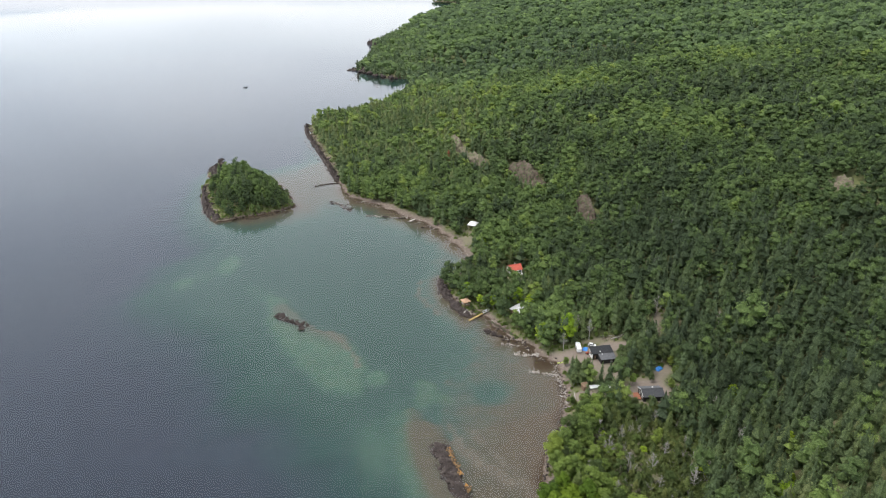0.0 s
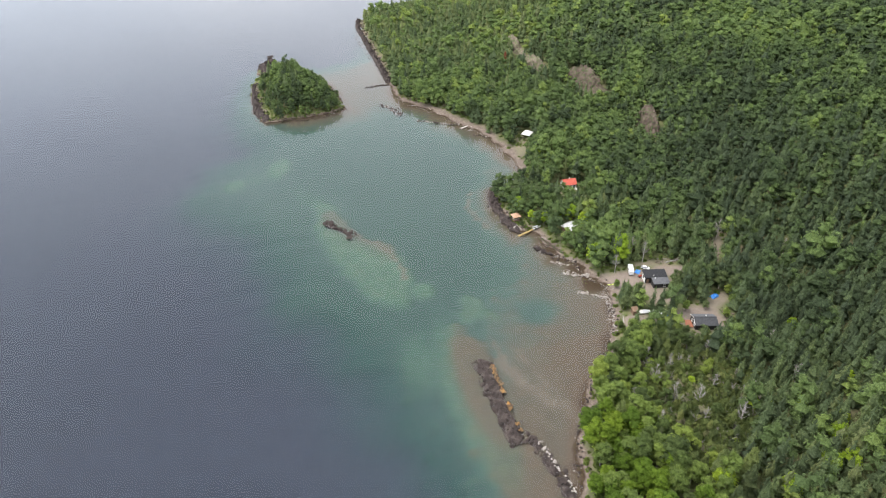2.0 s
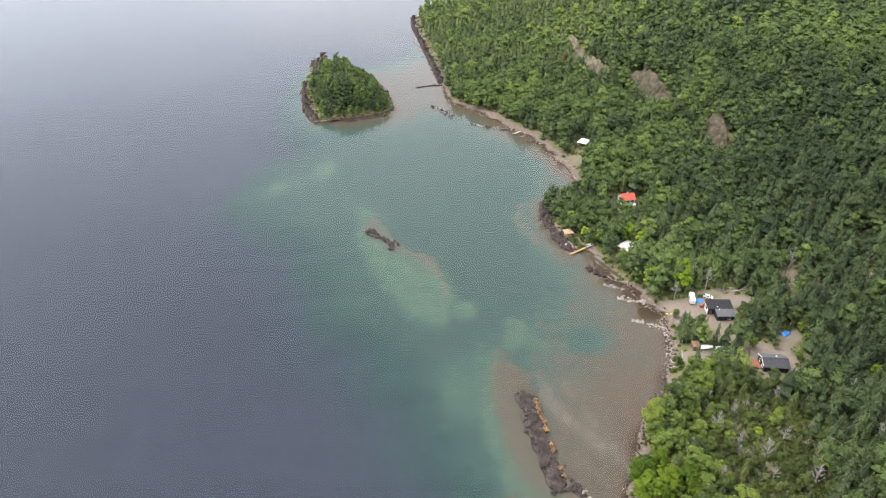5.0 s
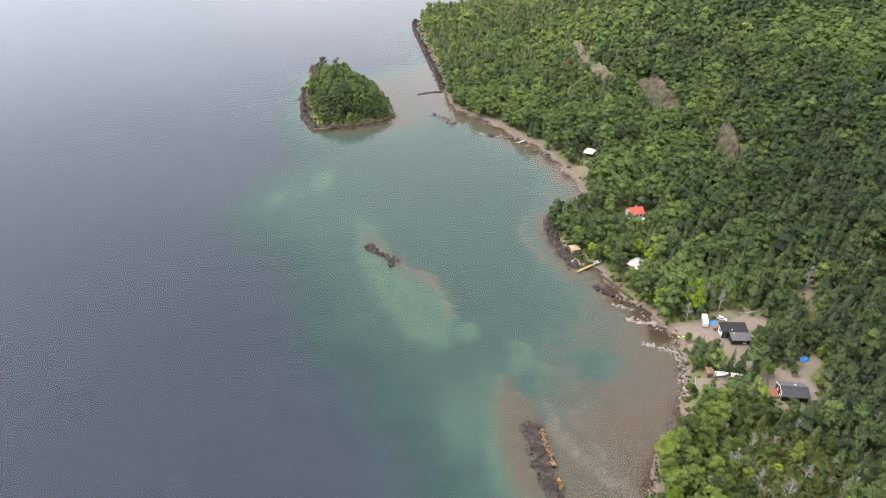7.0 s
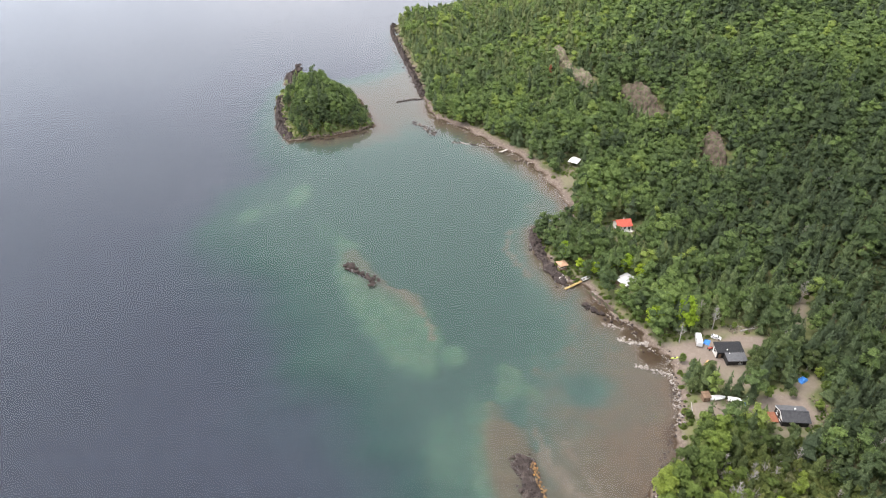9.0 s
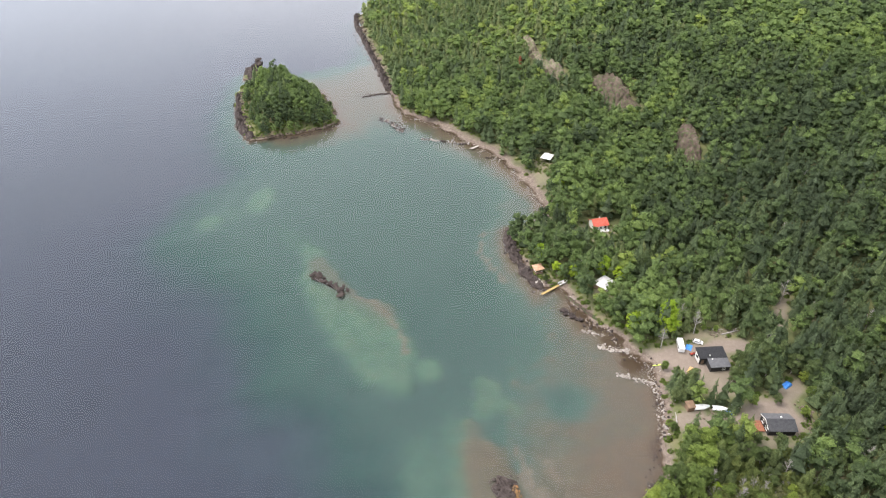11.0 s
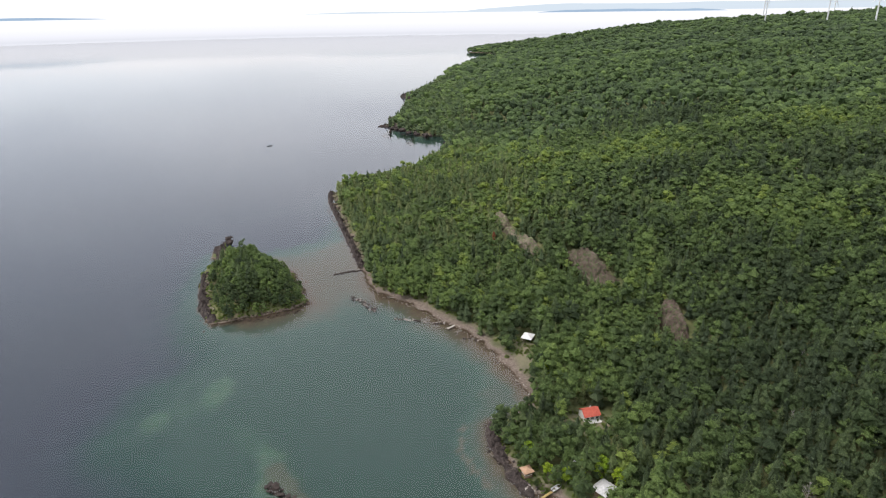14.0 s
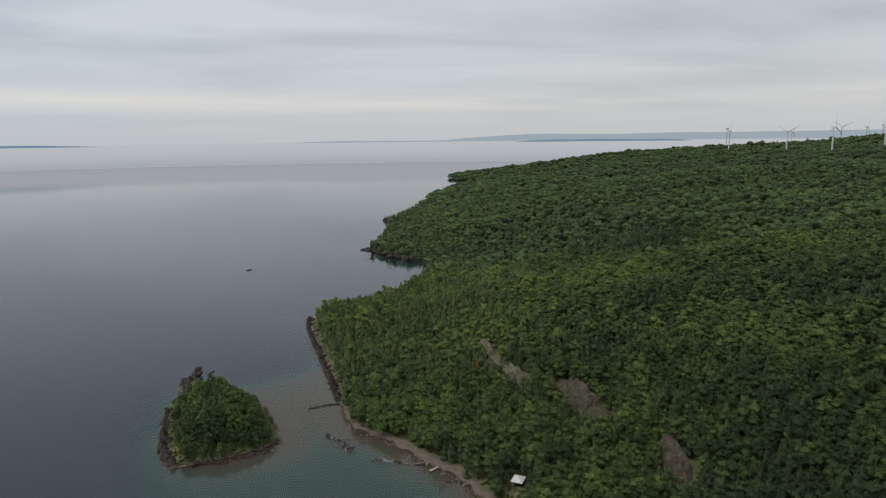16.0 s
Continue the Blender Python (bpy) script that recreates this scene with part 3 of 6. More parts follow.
def build_distance():
    # glowing ring beyond the water: reflected sky and haze painted in, paler upwards
    far = glow_material("painted_lake_haze", (0.54, 0.55, 0.57))
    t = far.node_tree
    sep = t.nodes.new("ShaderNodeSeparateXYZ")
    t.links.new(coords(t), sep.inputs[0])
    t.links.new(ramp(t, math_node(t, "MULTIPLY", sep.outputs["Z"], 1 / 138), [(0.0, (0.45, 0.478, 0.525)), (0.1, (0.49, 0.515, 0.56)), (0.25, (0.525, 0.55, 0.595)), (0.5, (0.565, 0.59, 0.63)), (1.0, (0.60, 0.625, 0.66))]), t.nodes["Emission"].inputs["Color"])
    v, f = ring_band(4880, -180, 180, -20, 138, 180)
    back = tagged(new("backdrop", raw_mesh("backdrop", v, f, far, True)), "glowing backdrop of the pale far lake meeting the sky", "distance", kind="structure")
    # hills and shore glow too, with haze put into their blue colours
    hills = glow_material("far_hazed_hills", (0.40, 0.47, 0.53))
    strip = glow_material("far_hazed_shore", (0.22, 0.31, 0.41))
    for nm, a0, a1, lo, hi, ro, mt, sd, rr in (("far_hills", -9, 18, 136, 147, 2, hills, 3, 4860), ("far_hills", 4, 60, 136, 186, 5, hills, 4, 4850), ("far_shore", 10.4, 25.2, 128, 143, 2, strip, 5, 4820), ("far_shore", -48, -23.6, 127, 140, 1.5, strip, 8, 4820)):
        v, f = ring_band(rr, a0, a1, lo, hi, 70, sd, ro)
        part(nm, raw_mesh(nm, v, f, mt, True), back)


build_distance()


# ---- trees ----
rng = np.random.default_rng(7)


def leaf_quads(centres, normals, size):
    """Bent, uneven leaf clumps at the given points, facing about along the normals."""
    n = len(centres)
    nrm = normals + rng.normal(0, 0.30, (n, 3))
    nrm /= np.linalg.norm(nrm, axis=1)[:, None] + 1e-9
    a = np.cross(nrm, rng.normal(0, 1, (n, 3)))
    a /= np.linalg.norm(a, axis=1)[:, None] + 1e-9
    b = np.cross(nrm, a)
    s = size * rng.uniform(0.6, 1.35, (n, 1))
    v = np.empty((n, 4, 3))
    for k, (u, w) in enumerate(((-1, -0.7), (0.8, -1), (1, 0.75), (-0.7, 1))):
        v[:, k] = centres + a * s * (u * rng.uniform(0.5, 1.1, (n, 1))) + b * s * (w * rng.uniform(0.5, 1.1, (n, 1))) + nrm * s * rng.uniform(-0.4, 0.3, (n, 1))
    return v.reshape(-1, 3)


def unit_points(n):
    p = rng.normal(0, 1, (n, 3))
    return p / np.linalg.norm(p, axis=1)[:, None]


def unit_ball(kind):
    """Vertices and triangles of a small closed clump: 8 or 20 faces."""
    if kind == 8:
        v = np.array([(1, 0, 0), (0, 1, 0), (-1, 0, 0), (0, -1, 0), (0, 0, 1), (0, 0, -1)], float)
        f = np.array([(0, 1, 4), (1, 2, 4), (2, 3, 4), (3, 0, 4), (1, 0, 5), (2, 1, 5), (3, 2, 5), (0, 3, 5)])
        return v, f
    bm = bmesh.new()
    bmesh.ops.create_icosphere(bm, subdivisions=1, radius=1.0)
    bm.verts.ensure_lookup_table()
    v = np.array([q.co[:] for q in bm.verts])
    f = np.array([[q.index for q in p.verts] for p in bm.faces])
    bm.free()
    return v, f


BALLS = {8: unit_ball(8), 20: unit_ball(20)}


def join(bits):
    vs, fs, n = [], [], 0
    for v, f in bits:
        vs.append(v)
        fs.append(f + n)
        n += len(v)
    return np.concatenate(vs), np.concatenate(fs)


def clump(kind, mid, size, squash=0.8, jag=0.3):
    """One ragged leafy clump."""
    v, f = BALLS[kind]
    v = v * (1 + rng.uniform(-jag, jag, (len(v), 1)))
    a = rng.uniform(0, 6.283)
    c, s = math.cos(a), math.sin(a)
    v = np.stack([v[:, 0] * c - v[:, 1] * s, v[:, 0] * s + v[:, 1] * c, v[:, 2] * squash], 1) * size
    return v + np.asarray(mid), f


def leaves(centres, normals, size, single=False):
    v = leaf_quads(centres, normals, size)
    q = np.arange(len(v)).reshape(-1, 4)
    if single:
        return v.reshape(-1, 4, 3)[:, :3].reshape(-1, 3), np.arange(len(q) * 3).reshape(-1, 3)
    return v, np.concatenate([q[:, [0, 1, 2]], q[:, [0, 2, 3]]])


def broad_crown(clumps, kind, loose, height=12.0, radius=3.0):
    """A broadleaf crown: several lobes of clumps, loose leaf sprays round them."""
    bits = []
    mids = []
    for k in range(clumps):
        u = (k + 0.5) / clumps
        ang = k * 2.4 + rng.uniform(-0.4, 0.4)
        env = math.sqrt(max(0.0, 1 - (1.75 * u - 0.75) ** 2))
        rad = radius * 0.70 * env * rng.uniform(0.75, 1.15)
        mid = np.array([rad * math.cos(ang), rad * math.sin(ang), height * (0.30 + 0.60 * u) + rng.uniform(-0.4, 0.4)])
        size = radius * (1.45 / clumps ** 0.36) * rng.uniform(0.7, 1.1) * (0.6 + 0.4 * env)
        bits.append(clump(kind, mid, size * (0.88 if loose > 20 else 1.0), 0.8, 0.36))
        mids.append((mid, size))
    if loose:
        pick = rng.integers(0, clumps, loose)
        p = unit_points(loose)
        p[:, 2] = np.where(p[:, 2] < -0.3, -p[:, 2], p[:, 2])
        c = np.array([mids[k][0] for k in pick]) + p * np.array([[mids[k][1]] for k in pick]) * rng.uniform(0.80, 1.08, (loose, 1)) * np.array([1, 1, 0.85])
        bits.append(leaves(c, p + np.array([0, 0, 0.3]), {True: 0.44, False: 5.9 / math.sqrt(loose)}[loose > 150], True))
    return join(bits)


def dome_crown(lobes, loose, height=12.0, radius=3.0):
    """A broadleaf crown far off: one ragged dome with smaller lobes and sprays on it."""
    r = radius * rng.uniform(0.9, 1.1)
    mid = np.array([0, 0, height * 0.64])
    bits = [clump(20, mid, r, 0.34 * height / r, 0.24)]
    ang = np.arange(lobes) * 2.4 + rng.uniform(0, 6.283)
    for a in ang:
        up = rng.uniform(0.15, 0.8)
        k = math.sqrt(1 - up * up)
        at = mid + np.array([r * k * math.cos(a), r * k * math.sin(a), up * 0.34 * height]) * 0.82
        bits.append(clump(8, at, r * rng.uniform(0.38, 0.55), 0.8, 0.3))
    p = unit_points(loose)
    p[:, 2] = np.abs(p[:, 2])
    bits.append(leaves(mid + p * np.array([r, r, 0.34 * height]) * 1.03, p, 0.3 * radius, True))
    return join(bits)


def pine_crown(tiers, kind, loose, height=14.0, radius=2.0):
    """A conifer crown: ragged tiers, narrowing to a tip."""
    bits = []
    for k in range(tiers):
        u = k / (tiers - 1)
        r = radius * (1.03 - u) ** 0.58 * rng.uniform(0.75, 1.2)
        off = rng.normal(0, 0.17 * r, 2)
        bits.append(clump(kind, (off[0], off[1], height * (0.14 + 0.80 * u)), max(r, 0.3), 0.75 * height / tiers / max(r, 0.5) * 1.25, 0.36))
    if loose:
        u = rng.uniform(0, 1, loose) ** 1.3
        ang = rng.uniform(0, 6.283, loose)
        rad = radius * (1.03 - u) ** 0.58 * rng.uniform(0.75, 1.2, loose)
        c = np.stack([rad * np.cos(ang), rad * np.sin(ang), height * (0.13 + 0.84 * u) - 0.2 * rad], 1)
        bits.append(leaves(c, np.stack([np.cos(ang), np.sin(ang), np.full(loose, 0.7)], 1), {True: 0.42, False: 4.8 / math.sqrt(loose)}[loose > 150], True))
    return join(bits)


def prism(points, radii, sides=6):
    """A tapered tube along the points."""
    v, f = [], []
    for i, (p, r) in enumerate(zip(points, radii)):
        for k in range(sides):
            a = 6.2832 * k / sides
            v.append((p[0] + r * math.cos(a), p[1] + r * math.sin(a), p[2]))
            if i:
                b, t = (i - 1) * sides, i * sides
                f.append((b + k, b + (k + 1) % sides, t + (k + 1) % sides, t + k))
    return np.array(v), np.array(f)


def tubes(list_of):
    vs, fs, n = [], [], 0
    for v, f in list_of:
        vs.append(v)
        fs.append(f + n)
        n += len(v)
    return np.concatenate(vs), np.concatenate(fs)


def tree_wood(height, spread_r, limbs=6, thick=0.22):
    bits = [prism([(0, 0, -0.6), (0.08, 0.05, height * 0.35), (0.0, 0.12, height * 0.7), (0.05, 0.1, height * 0.93)], [thick * 1.25, thick, thick * 0.6, thick * 0.18])]
    for k in range(limbs):
        a, z0 = k * 2.4 + random.uniform(-0.4, 0.4), height * random.uniform(0.35, 0.8)
        r = spread_r * random.uniform(0.6, 0.95)
        x, y = math.cos(a), math.sin(a)
        bits.append(prism([(0, 0.08, z0), (x * r * 0.5, y * r * 0.5, z0 + r * 0.35), (x * r, y * r, z0 + r * 0.8)], [thick * 0.45, thick * 0.3, thick * 0.08], 4))
    return tubes(bits)


def crown_mesh(name, crown, mat):
    return raw_mesh(name, *crown, mat)


def slope_spots(x0, x1, y0, y1, step):
    """Spots on a shaken grid over a stretch of the plan."""
    gx, gy = np.meshgrid(np.arange(x0, x1, step), np.arange(y0, y1, step * 0.9))
    gx = gx + (np.arange(gx.shape[0]) % 2)[:, None] * step * 0.5
    x = gx.ravel() + rng.uniform(-0.42, 0.42, gx.size) * step
    y = gy.ravel() + rng.uniform(-0.42, 0.42, gx.size) * step
    return x, y


# bare rock on the hill: x, y, half width, half length, turn
FACES = [(103, 456, 9.5, 24, 15), (129, 388, 5.5, 17, -6), (60, 534, 4.5, 10, 18), (72, 496, 6.5, 10, 24), (65, 515, 3, 12, 17), (250, 323, 8, 7, 0), (308, 446, 7, 7, 0), (336, 456, 7, 6, 0), (298, 597, 7, 9, 0), (267, 531, 5, 5, 0), (391, 780, 10, 6, 0)]


ISLE_WOOD = [(-137, 485), (-127, 455), (-115, 425), (-98, 428), (-79, 433), (-66, 444), (-76, 470), (-84, 488), (-98, 509), (-113, 517), (-127, 513), (-135, 498)]


def wooded(x, y, margin=2.5):
    """Where trees may stand."""
    dm, di = land_distance(x, y)
    lim = margin + 1.8 * (y < 215) + 2.5 * swell(x, y, 19, 9) + 4 * ease(y, 338, 352) * (1 - ease(y, 440, 470))
    west = ease(y, 480, 520) * (y < 720)
    ok = (dm > np.maximum(lim + 3 * west, 2.0)) | (di > 1.2)
    ok &= clear_of(x, y, 1.12) < 0.12
    ok &= (x > -60) | (y > 600) | (inside_distance(x, y, ISLE_WOOD) > 1.0)
    for fx, fy, a, b, turn in FACES:
        c, s = math.cos(radians(turn)), math.sin(radians(turn))
        u, v = ((x - fx) * c + (y - fy) * s) / a, (-(x - fx) * s + (y - fy) * c) / b
        ok &= np.hypot(u / (1 + (2.0 / a if a < 9 else 0)), (v + 3.5 / b) / (1 + 3.5 / b)) > 1.0
    return ok


def scrub(x, y):
    """1 in the patch of low, half-dead scrub by the shore."""
    return ease(1.3 - np.hypot((x - 88) / 20, (y - 170) / 24), 0.0, 0.5)


def in_view(x, y):
    return (x < 0.86 * y + 12 + 35 * (1 - ease(y, 200, 600))) & (y > 90)


# stands on the hill: x, y, radius, lighter (+) or darker (-); light ones are broadleaf, dark ones conifers
STANDS = [(190, 606, 34, 1), (160, 633, 30, 1), (211, 505, 30, 0.8), (225, 449, 30, 1), (537, 902, 110, 0.9), (204, 1156, 110, 0.7), (88, 819, 45, 0.8), (175, 502, 26, 0.7), (454, 1310, 160, 0.7), (194, 386, 24, 0.5), (60, 372, 20, 0.2), (20, 440, 26, 0.25), (360, 640, 60, 0.7), (300, 330, 60, 0.9), (214, 777, 60, -0.9), (115, 945, 70, -1), (268, 755, 60, -0.9), (268, 559, 34, -0.8), (120, 525, 34, -0.7), (20, 600, 70, -0.3), (179, 534, 22, -0.8), (290, 508, 40, -0.8), (165, 433, 26, -0.7), (211, 402, 20, -0.6), (45, 318, 20, -0.5), (130, 330, 40, -0.4), (800, 1700, 260, -0.8), (1100, 1500, 200, -0.6)]


def stand(x, y):
    total = 0.0 * x
    for sx, sy, r, k in STANDS:
        total = total + k * np.exp(-((x - sx) ** 2 + (y - sy) ** 2) / (r * r))
    return np.clip(total + 0.25 * swell(x, y, 28, 5), -1, 1)


def conifer_share(x, y):
    head = ease(y, 440, 540) * ease(-x, -130, -50)
    near = 0.6 * ease(x, 66, 85) * ease(-y, -330, -200)
    return np.clip(0.24 + 0.20 * swell(x, y, 130, 7) + 0.20 * swell(x, y, 45, 15) - 0.42 * stand(x, y) + 0.45 * head + near, 0.04, 0.9)


def tree_tone(x, y):
    return np.clip(0.31 + 0.22 * stand(x, y) + 0.16 * ease(-x, -200, -60) + 0.22 * ease(y, 430, 560) * ease(-x, -170, -70) + 0.16 * ease(-y, -205, -165) + 0.12 * ease(y, 520, 620) * ease(-y, -900, -760) - 0.14 * ease(x, 75, 115) * ease(-y, -430, -330) * ease(y, 170, 215) + 0.16 * swell(x, y, 110, 11) + 0.10 * swell(x, y, 33, 3) + rng.normal(0, 0.24, x.shape), 0, 1)


def plant(name, x, y, templates, scale, tall, mat, label, category, shift=0.0, grow=None):
    """Many trees in one mesh; each has its own turn, size and tone."""
    z = ground_height(x, y)
    which = rng.integers(0, len(templates), len(x))
    tone = np.clip(tree_tone(x, y) + shift, 0, 1)
    # far trees get a narrower range of tones, the way haze flattens them
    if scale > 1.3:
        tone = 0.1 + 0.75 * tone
    vs, ts, fs, count = [], [], [], 0
    for k, (tpl, tri) in enumerate(templates):
        pick = np.nonzero(which == k)[0]
        if not len(pick):
            continue
        a = rng.uniform(0, 6.283, len(pick))
        s = scale * np.exp(rng.normal(0, 0.17, len(pick))) * (1.0 if grow is None else grow[pick])
        sz = s * rng.uniform(0.88, 1.15, len(pick)) * (tall / scale)
        ca, sa = np.cos(a) * s, np.sin(a) * s
        v = np.empty((len(pick), len(tpl), 3), np.float32)
        v[:, :, 0] = ca[:, None] * tpl[None, :, 0] - sa[:, None] * tpl[None, :, 1] + x[pick][:, None]
        v[:, :, 1] = sa[:, None] * tpl[None, :, 0] + ca[:, None] * tpl[None, :, 1] + y[pick][:, None]
        v[:, :, 2] = sz[:, None] * tpl[None, :, 2] + (z[pick] - 0.3)[:, None]
        vs.append(v.reshape(-1, 3))
        ts.append(np.repeat(tone[pick], len(tpl)))
        fs.append((tri[None] + (np.arange(len(pick)) * len(tpl))[:, None, None] + count).reshape(-1, 3))
        count += len(pick) * len(tpl)
    me = raw_mesh(name, np.concatenate(vs), np.concatenate(fs), mat, False, np.concatenate(ts))
    return tagged(new(name, me), label, category, kind="stuff")


def build_forest():
    # spacing, from, to, clumps of a crown, faces of a clump, loose sprays, width, height
    bands = [(4.1, 0, 440, 6, 8, 130, 0.92, 0.97), (4.5, 440, 740, 4, 8, 34, 0.98, 0.92), (8.0, 740, 1400, 3, 8, 8, 1.36, 0.95), (15.5, 1400, 3100, 1, 8, 5, 2.45, 1.05)]
    kept = None
    for step, near, far, clumps, kind, loose, scale, tall in bands:
        x, y = slope_spots(-160, 0.98 * far + 100, max(90, near * 0.5), 1.16 * far + 60, step)
        r = np.hypot(x, y - 60)
        r = r + 0.07 * r * ease(r, 350, 600) * swell(x, y, 130, 2)
        ok = (r >= near) & (r < far) & in_view(x, y)
        x, y = x[ok], y[ok]
        ok = wooded(x, y) & ((x > -60) | (y > 600))
        x, y = x[ok], y[ok]
        thin = rng.uniform(0, 1, len(x)) > 0.12 * scrub(x, y)
        x, y = x[thin], y[thin]
        pine = rng.uniform(0, 1, len(x)) < conifer_share(x, y)
        if near == 0:
            # the stretch that the camera passes nearest: single trees
            close = (y < 292) & (x < 0.32 * y + 45)
            idx = np.nonzero(close)[0]
            idx = idx[np.argsort(np.hypot(x[idx] - 60, y[idx] - 150))][:290]
            single = np.zeros(len(x), bool)
            single[idx] = True
            kept = (x[single], y[single], pine[single])
            x, y, pine = x[~single], y[~single], pine[~single]
        deep = "far " if near > 700 else ""
        broad_t = [broad_crown(clumps, kind, loose, 12.0, rng.uniform(2.6, 3.3)) if near < 700 else dome_crown(clumps, loose, 12.0, rng.uniform(2.6, 3.3)) for _ in range(8)]
        pine_t = [pine_crown(max(4, clumps - 2), kind, loose, rng.uniform(10.5, 13.0), rng.uniform(2.0, 2.7)) for _ in range(6)]
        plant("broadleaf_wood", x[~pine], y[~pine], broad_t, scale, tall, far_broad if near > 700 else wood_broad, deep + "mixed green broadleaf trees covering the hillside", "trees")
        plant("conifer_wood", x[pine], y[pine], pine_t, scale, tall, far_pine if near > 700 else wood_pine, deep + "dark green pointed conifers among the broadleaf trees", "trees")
    return kept


kept = build_forest()


def build_island_wood():
    """Close-set trees on the island, lower towards its rocky west side."""
    x, y = slope_spots(-150, -60, 415, 545, 3.9)
    ok = wooded(x, y)
    x, y = x[ok], y[ok]
    pine = rng.uniform(0, 1, len(x)) < 0.12
    size = 0.62 + 0.5 * ease(inside_distance(x, y, ISLE_WOOD), 0, 20)
    plant("island_broadleaf_wood", x[~pine], y[~pine], [broad_crown(8, 8, 110, 11.0, rng.uniform(2.2, 3.1)) for _ in range(8)], 0.86, 0.95, wood_broad, "dark green broadleaf trees crowding the rocky island", "trees", -0.2, size[~pine])
    plant("island_conifer_wood", x[pine], y[pine], [pine_crown(7, 8, 110, rng.uniform(10.0, 12.0), rng.uniform(1.8, 2.4)) for _ in range(5)], 0.86, 0.98, wood_pine, "dark green conifers among the island's broadleaf trees", "trees", -0.2, size[pine])


build_island_wood()


def build_tree(name, crown, wood, crown_mat, wood_mat, label, category):
    base = tagged(new(name), label, category, "trees along the shore")
    part("trunk", raw_mesh("trunk", *wood, wood_mat, True), base)
    part("crown", crown_mesh("crown", crown, crown_mat), base)
    return base


def build_single_trees():
    broad = [build_tree("broadleaf_tree", broad_crown(14, 8, 760), tree_wood(11, 2.4), leaf_broad, bark, "mid-green broadleaf tree with a rounded lumpy crown", "tree") for _ in range(5)]
    pines = [build_tree("conifer_tree", pine_crown(11, 8, 600, 12.5, 2.2), tree_wood(13, 1.2, 3, 0.18), leaf_pine, bark, "dark green conifer with a ragged pointed crown", "tree") for _ in range(4)]
    fresh = [build_tree("broadleaf_tree", broad_crown(14, 8, 760), tree_wood(11, 2.4), leaf_bright, bark, "fresh bright green broadleaf tree above the beach", "tree") for _ in range(2)]
    x, y, pine = kept
    z = ground_height(x, y)
    used = set()
    for i in range(len(x)):
        bright = y[i] < 170 and x[i] < 54 + (168 - y[i]) * 0.55 and rng.uniform() < 0.65
        src = fresh[i % 2] if bright else (pines if pine[i] else broad)[int(rng.integers(0, 4 if pine[i] else 5))]
        s = float(np.exp(rng.normal(-0.17, 0.19)) * (1 - 0.45 * scrub(x[i], y[i])))
        m = pose(x[i], y[i], z[i], 0, 0, rng.uniform(0, 360)) @ Matrix.Diagonal((s, s, s * rng.uniform(0.85, 1.15), 1))
        if src not in used:
            used.add(src)
            src.matrix_basis = m
        else:
            copy_thing(src, Matrix.Identity(4)).matrix_basis = m


build_single_trees()


# ---- rocks ----
rock_tan = rock_material("tan_weathered_rock", (0.11, 0.088, 0.068), (0.19, 0.155, 0.12), (0.28, 0.24, 0.19), (0.10, 0.13, 0.05))


def rock_shape(seed, squash=(1.0, 0.8, 0.6), sharp=0.35, detail=1):
    """An angular boulder."""
    bm = bmesh.new()
    bmesh.ops.create_icosphere(bm, subdivisions=detail, radius=1.0)
    for v in bm.verts:
        n = noise.noise(v.co * 1.3 + Vector((seed * 3.1, seed, 0))) + 0.5 * noise.noise(v.co * 3.1 + Vector((0, seed * 1.7, seed)))
        v.co *= 1.0 + sharp * n
        v.co = Vector((v.co.x * squash[0], v.co.y * squash[1], v.co.z * squash[2]))
    bm.verts.ensure_lookup_table()
    v = np.array([q.co[:] for q in bm.verts])
    f = np.array([[q.index for q in p.verts] for p in bm.faces])
    bm.free()
    return v, f


ROCKS = [rock_shape(k, (1.0, random.uniform(0.65, 0.95), random.uniform(0.45, 0.75)), 0.6, 2 if k in (0, 1, 2, 3, 4, 5, 6) else 1) for k in range(12)]


def rock_meshes(mat, which=range(5, 12)):
    return [raw_mesh("rock", *ROCKS[k], mat) for k in which]


def along(points, n, width, seed):
    """n spots strewn about a line on the plan."""
    r = random.Random(seed)
    seg = [math.dist(a, b) for a, b in zip(points, points[1:])]
    out = []
    for _ in range(n):
        d = r.uniform(0, sum(seg))
        for (a, b), s in zip(zip(points, points[1:]), seg):
            if d <= s:
                u = d / s
                nx, ny = -(b[1] - a[1]) / s, (b[0] - a[0]) / s
                w = r.gauss(0, 0.4) * width
                out.append((a[0] + (b[0] - a[0]) * u + nx * w, a[1] + (b[1] - a[1]) * u + ny * w))
                break
            d -= s
    return out


def rock_pile(name, label, spots, sizes, meshes, seed, lift=0.15, level=None, group=""):
    """A reef or heap: one thing whose single rocks are its parts."""
    r = random.Random(seed)
    cx, cy = sum(p[0] for p in spots) / len(spots), sum(p[1] for p in spots) / len(spots)
    base = tagged(new(name), label, "rocks", group)
    heights = iter(ground_height(np.array([p[0] for p in spots], float), np.array([p[1] for p in spots], float)).tolist())
    base.location = (cx, cy, 0)
    for x, y in spots:
        s = r.uniform(*sizes) * (1.5 if r.random() < 0.12 else 1.0)
        z = next(heights) if level is None else level + r.uniform(-0.2, 0.15)
        o = part("rock", r.choice(meshes), base)
        o.matrix_basis = Matrix.Translation((x - cx, y - cy, z + lift * s)) @ Euler((r.uniform(-0.3, 0.3), r.uniform(-0.3, 0.3), r.uniform(0, 6.28))).to_matrix().to_4x4() @ Matrix.Diagonal((s, s, s * r.uniform(0.7, 1.2), 1))
    return base


